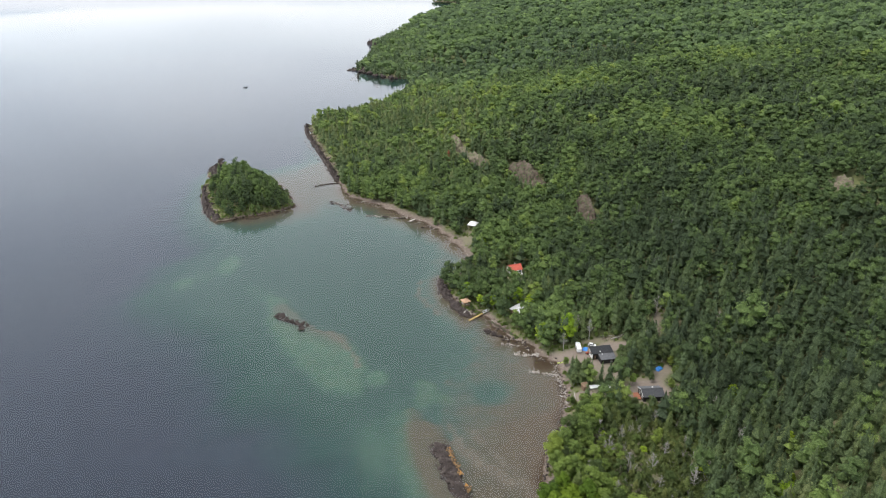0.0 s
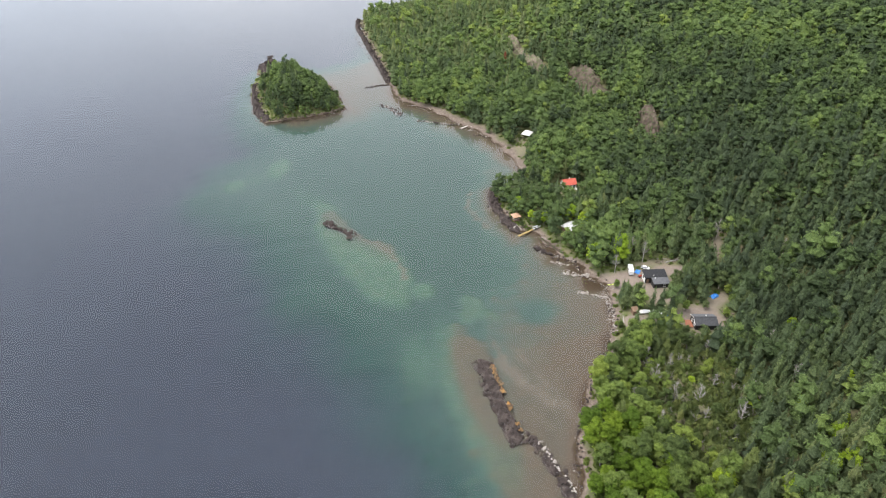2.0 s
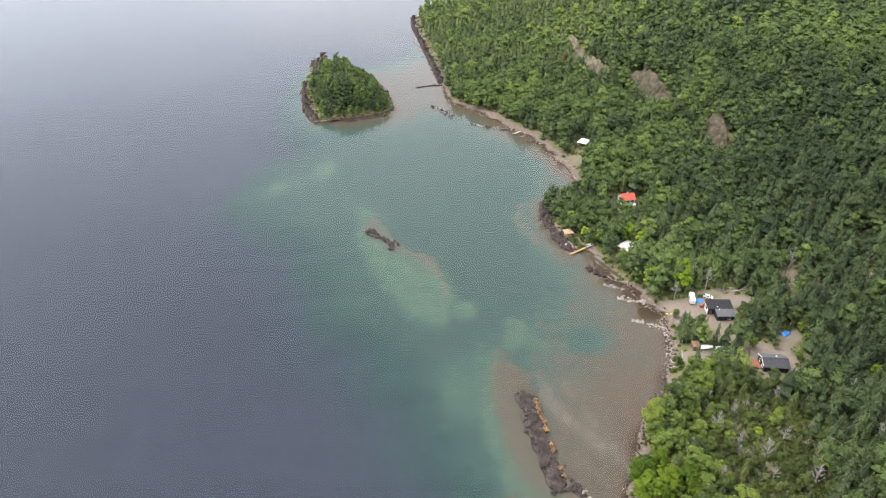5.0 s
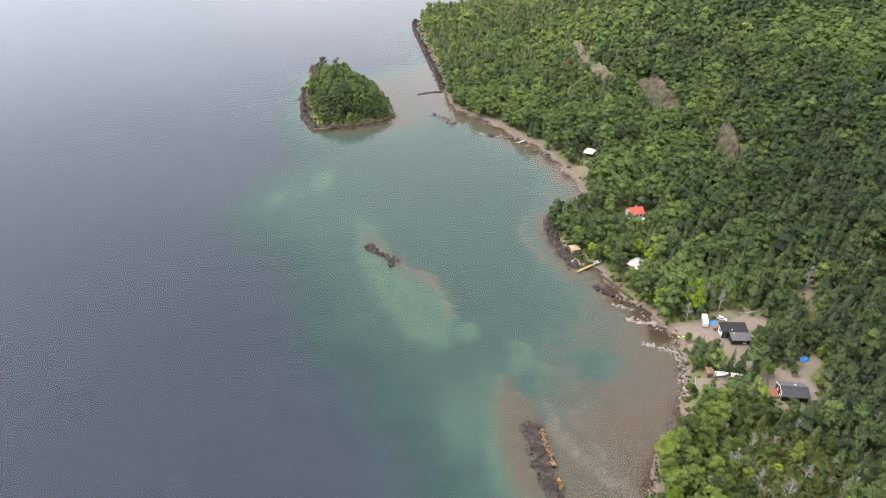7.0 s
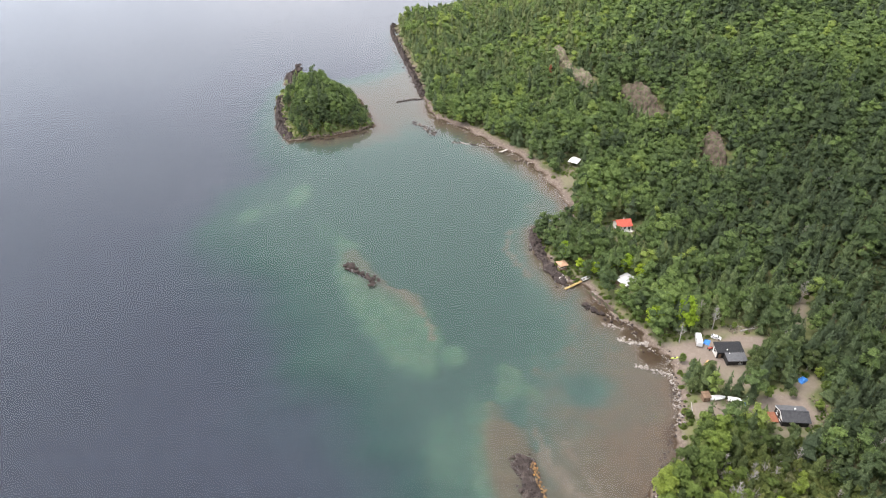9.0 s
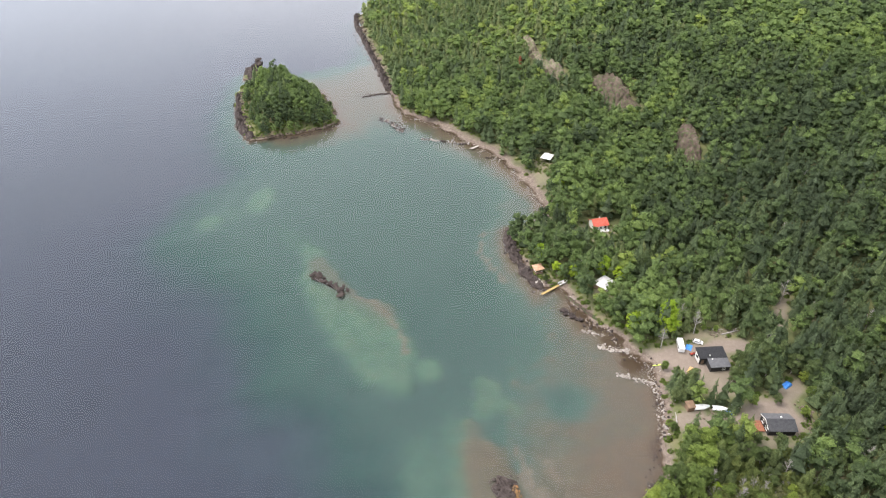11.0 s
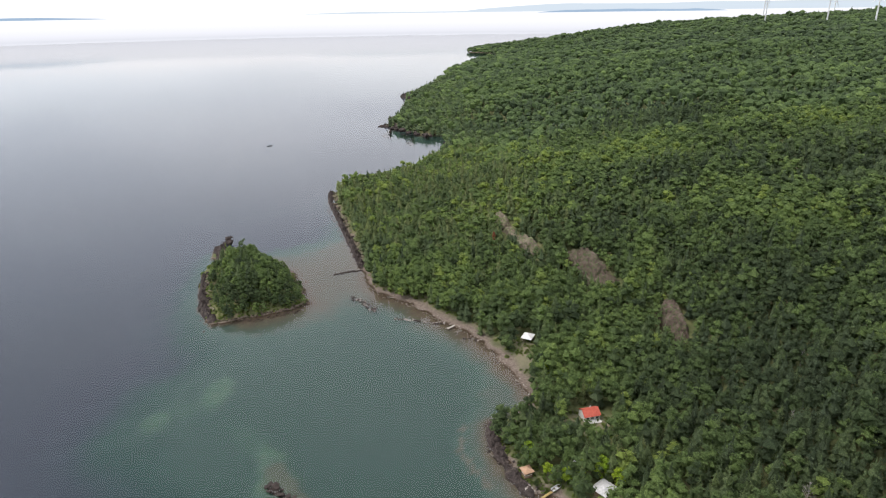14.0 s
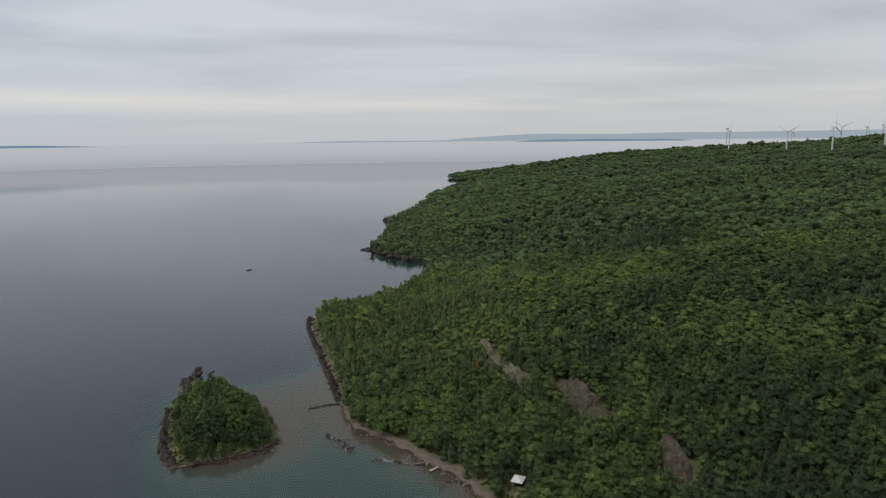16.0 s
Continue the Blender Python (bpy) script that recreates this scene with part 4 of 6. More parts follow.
def rock_bank(name, label, line, width, height, mat, seed, base=-0.5, step=0.55):
    """A continuous craggy ledge along a line on the plan."""
    pts, acc = [], 0.0
    for a, c in zip(line, line[1:]):
        n = max(1, int(math.dist(a, c) / step))
        for k in range(n):
            u = k / n
            pts.append((a[0] + (c[0] - a[0]) * u, a[1] + (c[1] - a[1]) * u, -(c[1] - a[1]) / math.dist(a, c), (c[0] - a[0]) / math.dist(a, c)))
    m = max(7, int(width * 2 / step) | 1)
    v, px, py = [], [], []
    for i, (x, y, nx, ny) in enumerate(pts):
        end = min(1.0, i / 4, (len(pts) - 1 - i) / 4)
        wide = width * (0.75 + 0.5 * noise.noise(Vector((i * 0.09, seed, 0)))) * (0.3 + 0.7 * end)
        for k in range(m):
            c = k / (m - 1) * 2 - 1
            px.append(x + nx * c * wide)
            py.append(y + ny * c * wide)
    ground = np.maximum(ground_height(np.array(px), np.array(py)), base) if base > -0.4 else np.full(len(px), base)
    for n in range(len(px)):
        i, k = divmod(n, m)
        c = k / (m - 1) * 2 - 1
        end = min(1.0, i / 4, (len(pts) - 1 - i) / 4)
        q = Vector((px[n], py[n], seed))
        rag = noise.noise(q * 0.35) * 0.5 + abs(noise.noise(q * 0.9)) * 1.0 + noise.noise(q * 2.1) * 0.55
        z = ground[n] + height * max(0.0, 1 - abs(c) ** 2.2) * (0.3 + end * 0.7) * (0.45 + rag)
        v.append((px[n], py[n], z if 0 < k < m - 1 else min(z, ground[n] - 0.5)))
    v = np.array(v)
    i = (np.arange(len(pts) - 1)[:, None] * m + np.arange(m - 1)[None, :]).ravel()
    return tagged(new(name, raw_mesh(name, v, np.stack([i, i + m, i + m + 1, i + 1], 1), mat)), label, "rocks")


def strewn(name, label, spots, sizes, mat, seed, lift=0.1, category="stones"):
    """Uncounted stones in one mesh."""
    r = np.random.default_rng(seed)
    xs, ys = np.array([p[0] for p in spots]), np.array([p[1] for p in spots])
    zs = ground_height(xs, ys)
    vs, fs, n = [], [], 0
    for x, y, z in zip(xs, ys, zs):
        v, f = ROCKS[int(r.integers(5, 12))]
        s, a = r.uniform(*sizes), r.uniform(0, 6.28)
        q = np.stack([v[:, 0] * math.cos(a) - v[:, 1] * math.sin(a), v[:, 0] * math.sin(a) + v[:, 1] * math.cos(a), v[:, 2]], 1) * s
        vs.append(q + np.array([x, y, z + lift * s]))
        fs.append(f + n)
        n += len(v)
    return tagged(new(name, raw_mesh(name, np.concatenate(vs), np.concatenate(fs), mat)), label, category, kind="stuff")


def build_rocks():
    dark, pale, gold = rock_meshes(rock_dark), rock_meshes(rock_pale), rock_meshes(rock_orange)
    reef = [(14.5, 195.5), (16.3, 188), (19, 175), (21.8, 165), (24.5, 156)]
    rock_bank("rock_reef", "long dark craggy rock reef breaking the shallow water", reef, 4.2, 1.15, rock_dark, 1)
    rock_pile("reef_rocks", "loose dark boulders along the long reef", along(reef, 220, 4.2, 1), (0.25, 0.8), dark, 1, 0.1, 0.0)
    gold_spots = along([(18, 192), (19.6, 185), (21.4, 178)], 60, 1.2, 2) + along([(22.2, 174), (23.2, 170)], 26, 1.0, 3) + along([(24.6, 165), (25.6, 161)], 14, 0.9, 4)
    rock_pile("lichen_rocks", "orange lichen-covered rocks on the dark reef's edge", gold_spots, (0.14, 0.42), gold, 2, 0.2, 0.62)
    tail = [(28.5, 159.5), (31, 154), (34.5, 146), (37.5, 138), (39.5, 131)]
    for k, (line, w) in enumerate((([(28.3, 160.5), (29.5, 157.5), (30.6, 154.5)], 2.4), ([(31.5, 152), (33.5, 148), (35, 144)], 2.6), ([(36, 141.5), (38, 136.5), (39.8, 130)], 3.2))):
        rock_bank("rock_reef", "dark craggy rocks ending the reef near the beach", line, w, 1.1, rock_dark, 3 + 7 * k)
    rock_pile("reef_rocks", "loose dark boulders at the reef's landward end", along(tail, 90, 2.8, 3), (0.3, 0.9), dark, 3, 0.1, 0.0)
    rock_pile("white_rocks", "white-stained rocks along the reef's inner edge", along([(30.6, 157.5), (33.2, 151.5), (36.5, 145), (39.5, 137)], 34, 0.9, 4), (0.2, 0.5), pale, 4, 0.2, 0.6)
    islet = [(-58.5, 294), (-52, 289.5), (-46.5, 285.5), (-43, 279.5)]
    rock_bank("rock_islet", "low dark craggy rocks above the shoal in the bay", islet, 1.3, 0.75, rock_dark, 5)
    rock_pile("islet_rocks", "loose dark boulders round the islet", along(islet, 34, 2.6, 5), (0.5, 1.25), dark, 5, 0.1, 0.0)
    point = [(29, 328), (27, 319), (28.5, 308), (32, 297), (35, 289), (38.5, 282)]
    rock_bank("point_ledge", "dark craggy ledge along the wooded point's waterline", point, 3.2, 1.4, rock_dark, 6, -0.3)
    rock_pile("point_rocks", "dark boulders along the wooded point's waterline", along(point, 110, 4.6, 6), (0.3, 1.0), dark, 6, 0.15)
    rock_pile("cove_rocks", "dark boulders in the shallow cove by the ramp", along([(44, 270), (48, 266), (52, 258)], 18, 2.5, 7), (0.5, 1.2), dark, 7, 0.2, -0.1)
    for k, (line, n, w) in enumerate((([(50, 258), (54, 257), (58, 255)], 44, 1.1), ([(54, 250), (59, 248), (65, 246)], 80, 1.2), ([(58, 236), (64, 234), (70, 231)], 80, 1.2), ([(69, 229), (70, 222), (69, 215), (67, 208)], 30, 1.4))):
        rock_pile("stone_groyne", "heap of pale stones reaching from beach into water", along(line, n, w, 20 + k), (0.18, 0.5), pale, 20 + k, 0.3, group="stone groynes")
    for k, (line, n, w, s) in enumerate((([(-140, 487), (-134, 462), (-126, 440), (-116, 425)], 110, 4.5, (0.8, 2.0)), ([(-147, 536), (-140, 534), (-133, 531)], 16, 3.0, (1.3, 2.8)))):
        rock_bank("island_ledge", "dark craggy ledge along the island's exposed edge", line, w * 0.8, 3.2, rock_dark, 30 + k, -0.3, 0.8)
        rock_pile("island_rocks", "dark boulders along the island's exposed edge", along(line, n, w * 1.1, 30 + k), (s[0] * 0.5, s[1] * 0.6), dark, 30 + k, 0.25)
    rock_bank("island_ledge", "dark craggy ledge tying the stack to the island", [(-149, 541), (-144, 533), (-140, 522), (-139, 512)], 4.5, 1.8, rock_dark, 37, -0.3, 0.8)
    rock_pile("sea_stack", "dark rock stack standing off the island's tip", [(-144, 552), (-142, 554), (-143.5, 556), (-141.5, 551)], (2.3, 3.2), dark, 33, 0.2, 1.6)
    rock_pile("sea_stack", "dark upper blocks of the rock stack", [(-143, 553), (-142.4, 555)], (1.7, 2.3), dark, 34, 0.2, 4.6)
    head = [(-39, 500), (-46, 530), (-53, 556), (-62, 590), (-70, 622), (-79, 655), (-84, 694)]
    rock_bank("headland_ledge", "dark steep ledge along the headland's foot", head, 3.4, 3.4, rock_dark, 40, -0.3, 0.9)
    rock_pile("headland_rocks", "dark boulders along the headland's foot", along(head, 150, 4.6, 40), (0.6, 1.6), dark, 40, 0.3)
    rock_pile("headland_rocks", "tan weathered rocks above the headland's dark foot", along([(p[0] + 4.0, p[1] + 1) for p in head], 90, 2.4, 43), (0.7, 1.7), rock_meshes(rock_tan), 43, 0.3)
    rock_pile("island_rocks", "tan weathered rocks between the crags and trees", along([(-137, 487), (-131, 463), (-123, 441), (-114, 428)], 40, 2.4, 44), (0.5, 1.3), rock_meshes(rock_tan), 44, 0.25)
    rock_pile("rock_spit", "thin line of dark rocks reaching into the strait", along([(-57, 490), (-48, 495), (-38, 496)], 80, 1.2, 41), (0.3, 0.9), dark, 41, 0.1, -0.1)
    rock_pile("rock_spit", "low broken rock spit with moss in the strait", along([(-42, 456), (-36, 449), (-26, 435)], 100, 3.4, 42), (0.25, 0.85), dark + pale[:2], 42, 0.1, -0.15)
    rock_bank("seawall", "low rough grey stone wall along the cove's edge", [(46.5, 279.5), (49.5, 274), (53.5, 268), (57, 262)], 0.9, 0.9, rock_cliff, 64, -0.3, 0.4)
    # stones along the beaches and in the shallows
    beach = [(40, 140), (44, 158), (50, 176), (58, 192), (66, 208), (70, 226), (70, 240), (63, 246), (60, 257), (52, 263), (49, 278)]
    bay = [(48, 342), (44, 358), (35, 384), (24, 406), (11, 419), (-8, 444), (-24, 455), (-32, 470)]
    strewn("beach_stones", "pale and grey stones along the gravel beach", along(beach[:5], 60, 1.6, 49) + along(beach[4:], 240, 1.8, 50) + along(bay, 380, 2.4, 51), (0.1, 0.36), rock_pale, 50)
    strewn("lakebed_stones", "pale cobbles lying in the shallow water", along([(60, 205), (58, 225), (52, 240), (46, 258), (38, 272)], 400, 12, 52) + along(bay, 200, 5, 53), (0.08, 0.25), rock_tan, 52, 0.35)
    strewn("dark_stones", "dark wet stones at the water's edge", along(beach, 260, 2.6, 54) + along([(-70, 440), (-90, 430), (-108, 428)], 120, 2.2, 55), (0.15, 0.55), rock_dark, 54, 0.2)
    rubble = along([(96, 252), (104, 253), (110, 251)], 60, 2.0, 70) + along([(110, 206), (114, 213), (113, 220)], 60, 2.4, 71) + along([(80, 217), (92, 217)], 30, 2.5, 72) + along([(123, 250), (128, 275)], 40, 2.0, 73)
    strewn("rubble", "pale and brown rubble round the clearings", rubble, (0.15, 0.6), rock_tan, 70, 0.2)
    far_shore = [(30, 840), (42, 940), (6, 970), (-18, 995), (-44, 1045), (-22, 1180), (-17, 1360), (4, 1436), (50, 1614), (94, 1865)]
    for k, (line, w, h) in enumerate((([(-56, 1046), (-46, 1050), (-34, 1046), (-20, 1020)], 7, 4.5), ([(-44, 1122), (-32, 1112), (-22, 1130)], 6, 4.0), ([(-28, 1385), (-14, 1372), (-8, 1310), (-16, 1260)], 9, 11), ([(2, 1480), (14, 1468), (22, 1490)], 6, 7))):
        rock_bank("far_point", "dark bare rock point at the far wooded shore", line, w, h, rock_dark, 80 + k, -0.3, 1.6)
    strewn("far_shore_rocks", "dark rocks along the far shore's foot", along(far_shore, 420, 7, 56), (2.0, 5.0), rock_dark, 56, 0.2, "rocks")
    rock_pile("stone_bar", "low bar of grey and pale stones off the beach", along([(-16, 424), (-4, 422), (2, 419), (9, 417), (14, 416)], 70, 1.2, 58), (0.25, 0.8), pale + dark, 58, 0.15, -0.05)
    rock_pile("stone_bar", "few pale stones in the shallows by the beach", along([(22, 400), (26, 399), (31, 396)], 22, 1.0, 59), (0.25, 0.7), pale + dark, 59, 0.15, -0.05)
    isle_shore = [(-118, 426), (-100, 431), (-82, 438), (-68, 447), (-73, 466), (-84, 495)]
    strewn("island_stones", "brown and pale stones along the island's shore", along(isle_shore, 260, 1.8, 57), (0.2, 0.8), rock_cliff, 57, 0.2)


build_rocks()


def build_outcrops():
    """Bare rock slabs showing through the woods: stepped, ribbed, swelling out of the slope."""
    for n, (x, y, w, d, turn) in enumerate(FACES):
        k = 40
        u, v = np.meshgrid(np.linspace(-1, 1, k), np.linspace(-1, 1, k))
        u, v = u.ravel(), v.ravel()
        c, s = math.cos(radians(turn)), math.sin(radians(turn))
        wob = 1 + 0.18 * swell(u * 10 + n * 7, v * 10, 6, 3)
        gx, gy = x + (u * w * c - v * d * s) * 1.08 * wob, y + (u * w * s + v * d * c) * 1.08 * wob
        r = np.maximum(np.abs(u), np.abs(v)) * 0.55 + np.hypot(u, v) * 0.45
        big = 1.0 if n < 4 else 0.6
        rib = 1.0 * swell(gx * 2.2 + gy * 0.6, gy * 0.7, 9, 5) + 0.8 * swell(gx, gy, 5.5, 9) + 0.4 * swell(gx, gy, 2.3, 13)
        lean = 5.5 * ease(v, -1.0, 0.1) * big
        z = ground_height(gx, gy) + (1.6 + lean + rib) * ease(1.02 - r, 0.0, 0.35) * big - 0.7
        i = (np.arange(k - 1)[:, None] * k + np.arange(k - 1)[None, :]).ravel()
        me = raw_mesh("rock_outcrop", np.stack([gx - x, gy - y, z], 1), np.stack([i, i + 1, i + k + 1, i + k], 1), rock_cliff if n < 2 else rock_tan)
        ob = tagged(new("rock_outcrop", me), "bare grey-brown rock slab showing through the wooded slope" if n < 2 else "pale tan rock patch showing between the hillside trees", "rock", "rock slabs on the hill")
        ob.location = (x, y, 0)


build_outcrops()


# ---- buildings ----
def surface(name, lo, hi, rough=0.6, metal=0.0, scale=1.2, relief=0.1):
    return plain(name, lo, hi, scale, rough, metal, relief)


roof_black = surface("black_metal_roof", (0.012, 0.013, 0.015), (0.022, 0.023, 0.026), 0.5)
roof_dark = surface("charcoal_roof", (0.035, 0.037, 0.042), (0.055, 0.057, 0.062), 0.6)
roof_grey = surface("grey_roof", (0.085, 0.088, 0.095), (0.12, 0.122, 0.13), 0.6)
roof_red = surface("red_metal_roof", (0.44, 0.085, 0.055), (0.54, 0.12, 0.08), 0.5)
roof_pale = surface("pale_grey_metal_roof", (0.42, 0.43, 0.44), (0.58, 0.58, 0.58), 0.5)
roof_tan = surface("tan_shingle_roof", (0.36, 0.22, 0.14), (0.46, 0.30, 0.20), 0.9)
wall_dark = surface("dark_board_siding", (0.025, 0.025, 0.026), (0.045, 0.043, 0.042), 0.8)
wall_white = surface("white_painted_boards", (0.62, 0.61, 0.58), (0.76, 0.75, 0.72), 0.7)
wall_wood = surface("brown_board_siding", (0.16, 0.105, 0.07), (0.25, 0.17, 0.115), 0.85)
trim_white = surface("white_trim", (0.70, 0.70, 0.68), (0.80, 0.80, 0.78), 0.6)
deck_red = surface("red_brown_deck", (0.22, 0.085, 0.05), (0.30, 0.125, 0.075), 0.85)
timber = surface("fresh_yellow_timber", (0.46, 0.29, 0.12), (0.60, 0.40, 0.19), 0.8)
ramp_yellow = surface("yellow_painted_ramp", (0.33, 0.24, 0.09), (0.44, 0.33, 0.14), 0.7)
canvas_white = surface("white_canvas", (0.72, 0.72, 0.72), (0.85, 0.85, 0.84), 0.8)
tarp_blue = surface("blue_tarpaulin", (0.03, 0.16, 0.50), (0.06, 0.26, 0.66), 0.5)
paint_white = surface("white_vehicle_paint", (0.70, 0.71, 0.71), (0.80, 0.80, 0.80), 0.3)
paint_red = surface("red_vehicle_paint", (0.35, 0.06, 0.04), (0.45, 0.09, 0.06), 0.4)
rubber = surface("black_rubber", (0.015, 0.015, 0.015), (0.03, 0.03, 0.03), 0.9)
plastic_lime = surface("lime_plastic", (0.50, 0.62, 0.10), (0.60, 0.72, 0.16), 0.4)
steel_white = surface("white_turbine_paint", (0.74, 0.75, 0.76), (0.80, 0.81, 0.82), 0.5, 0.0, 0.05, 0.0)
glass_dark, _, gb = material("window_glass", 0.08, 0.0, 0.5)
gb.inputs["Base Color"].default_value = (0.02, 0.025, 0.03, 1)


def box_bm(bm, size, at, bevel=0.0, rot=None):
    m = Matrix.Translation(at) @ (rot or Matrix.Identity(4)) @ Matrix.Diagonal((*size, 1))
    made = bmesh.ops.create_cube(bm, size=1.0, matrix=m)["verts"]
    if bevel:
        edges = {e for v in made for e in v.link_edges}
        bmesh.ops.bevel(bm, geom=list(edges), offset=bevel, segments=1, affect="EDGES")


def boxes(name, items, mat, parent, label="", bevel=0.02):
    """One mesh part made of bevelled boxes (size, place[, turn])."""
    bm = bmesh.new()
    for it in items:
        box_bm(bm, it[0], it[1], bevel, it[2] if len(it) > 2 else None)
    me = bpy.data.meshes.new(name)
    bm.to_mesh(me)
    bm.free()
    me.materials.append(mat)
    return part(name, me, parent, label)


def from_faces(name, verts, faces, mat, parent, label=""):
    me = bpy.data.meshes.new(name)
    me.from_pydata(verts, [], faces)
    me.materials.append(mat)
    me.update()
    return part(name, me, parent, label)


def gable_walls(parent, w, d, h, rise, mat, thick=0.18):
    """Four walls with gable ends east and west; the ridge runs along x."""
    boxes("wall", [((w, thick, h), (0, -d / 2 + thick / 2, h / 2))], mat, parent)
    boxes("wall", [((w, thick, h), (0, d / 2 - thick / 2, h / 2))], mat, parent)
    for s in (-1, 1):
        x0, x1 = s * (w / 2 - thick), s * (w / 2 + 0.003)
        y = d / 2 - thick - 0.003
        prof = [(-y, 0), (y, 0), (y, h), (0, h + rise - 0.05), (-y, h)]
        v = [(x0, a, b) for a, b in prof] + [(x1, a, b) for a, b in prof]
        f = [(4, 3, 2, 1, 0), (5, 6, 7, 8, 9)] + [(k, (k + 1) % 5, 5 + (k + 1) % 5, 5 + k) for k in range(5)]
        from_faces("gable_wall", v, f, mat, parent)


def roof_slope(name, parent, w, y0, z0, y1, z1, mat, thick=0.14, ribs=0.6, label=""):
    """A sloping roof slab from its eave (y0, z0) to its top (y1, z1), with raised seams."""
    ln = math.hypot(y1 - y0, z1 - z0)
    rot = Matrix.Rotation(math.atan2(z1 - z0, y1 - y0), 4, "X")
    mid = Vector((0, (y0 + y1) / 2, (z0 + z1) / 2))
    slab = boxes(name, [((w, ln, thick), mid, rot)], mat, parent, label)
    n = int(w / ribs)
    up = rot @ Vector((0, 0, thick / 2 + 0.025))
    boxes("seam", [((0.05, ln - 0.04, 0.05), mid + up + Vector(((k + 0.5) * w / n - w / 2, 0, 0)), rot) for k in range(n)], mat, slab, bevel=0.0)
    return slab


def window_at(parent, x, y, z, w, h, facing="y", s=-1):
    """A window: frame, two panes and a sill, proud of a wall."""
    def sz(a, b, c):
        return (a, b, c) if facing == "y" else (b, a, c)
    def at(u, out, v):
        return (x + u, y + s * out, z + v) if facing == "y" else (x + s * out, y + u, z + v)
    fr = boxes("window", [(sz(w, 0.06, 0.08), at(0, 0.02, h / 2)), (sz(w, 0.06, 0.08), at(0, 0.02, -h / 2)), (sz(0.08, 0.06, h), at(-w / 2, 0.02, 0)), (sz(0.08, 0.06, h), at(w / 2, 0.02, 0)), (sz(0.05, 0.05, h), at(0, 0.02, 0))], trim_white, parent, bevel=0.0)
    boxes("pane", [(sz(w / 2 - 0.05, 0.02, h - 0.06), at(-w / 4, 0.01, 0))], glass_dark, fr, bevel=0.0)
    boxes("pane", [(sz(w / 2 - 0.05, 0.02, h - 0.06), at(w / 4, 0.01, 0))], glass_dark, fr, bevel=0.0)
    boxes("sill", [(sz(w + 0.2, 0.16, 0.05), at(0, 0.06, -h / 2 - 0.06))], trim_white, fr, bevel=0.0)


def door_at(parent, x, y, w=0.95, h=2.05, mat=None, s=-1):
    d = boxes("door", [((w, 0.07, h), (x, y + s * 0.03, h / 2 + 0.02))], mat or wall_wood, parent)
    boxes("handle", [((0.12, 0.06, 0.04), (x + w * 0.35, y + s * 0.09, 1.05))], steel_white, d, bevel=0.0)


def place(ob, x, y, turn, sink=0.0):
    ob.matrix_world = pose(x, y, height_at(x, y) - sink, 0, 0, turn)
    return ob


def build_dark_cabin():
    c = tagged(new("cabin"), "charcoal cabin with a low gable roof and white gable trim", "cabin")
    w, d, h, rise = 8.2, 6.2, 2.5, 1.25
    gable_walls(c, w, d, h, rise, wall_dark)
    o = 0.45
    k = rise / (d / 2)
    for s in (-1, 1):
        roof_slope("roof", c, w + 0.7, s * (d / 2 + o), h - o * k + 0.1, s * 0.04, h + rise + 0.1, roof_dark if s < 0 else roof_grey)
    boxes("ridge_cap", [((w + 0.75, 0.5, 0.09), (0, 0, h + rise + 0.19))], roof_dark, c)
    boxes("roof_vent", [((0.45, 0.45, 0.5), (0.6, 0.9, h + rise + 0.1))], trim_white, c)
    for s in (-1, 1):
        ln = math.hypot(d / 2, rise)
        boxes("gable_trim", [((0.09, ln, 0.28), (-w / 2 - 0.38, s * d / 4, h + rise / 2 + 0.02), Matrix.Rotation(-s * math.atan2(rise, d / 2), 4, "X"))], trim_white, c)
    window_at(c, -w / 2, -1.3, 1.4, 1.2, 1.1, "x", -1)
    window_at(c, -w / 2, 1.3, 1.4, 1.2, 1.1, "x", -1)
    door_at(c, 0, -d / 2, mat=wall_dark)
    dk = boxes("deck", [((2.6, 4.2, 0.12), (-w / 2 - 1.5, 0.2, 0.42))], deck_red, c, "red-brown wooden deck")
    for x in (-2.6, -0.4):
        for y in (-1.7, 2.1):
            boxes("post", [((0.12, 0.12, 0.5), (-w / 2 - 0.2 + x, y, 0.17))], deck_red, dk, bevel=0.0)
    place(c, 102, 210, -2, 0.05)


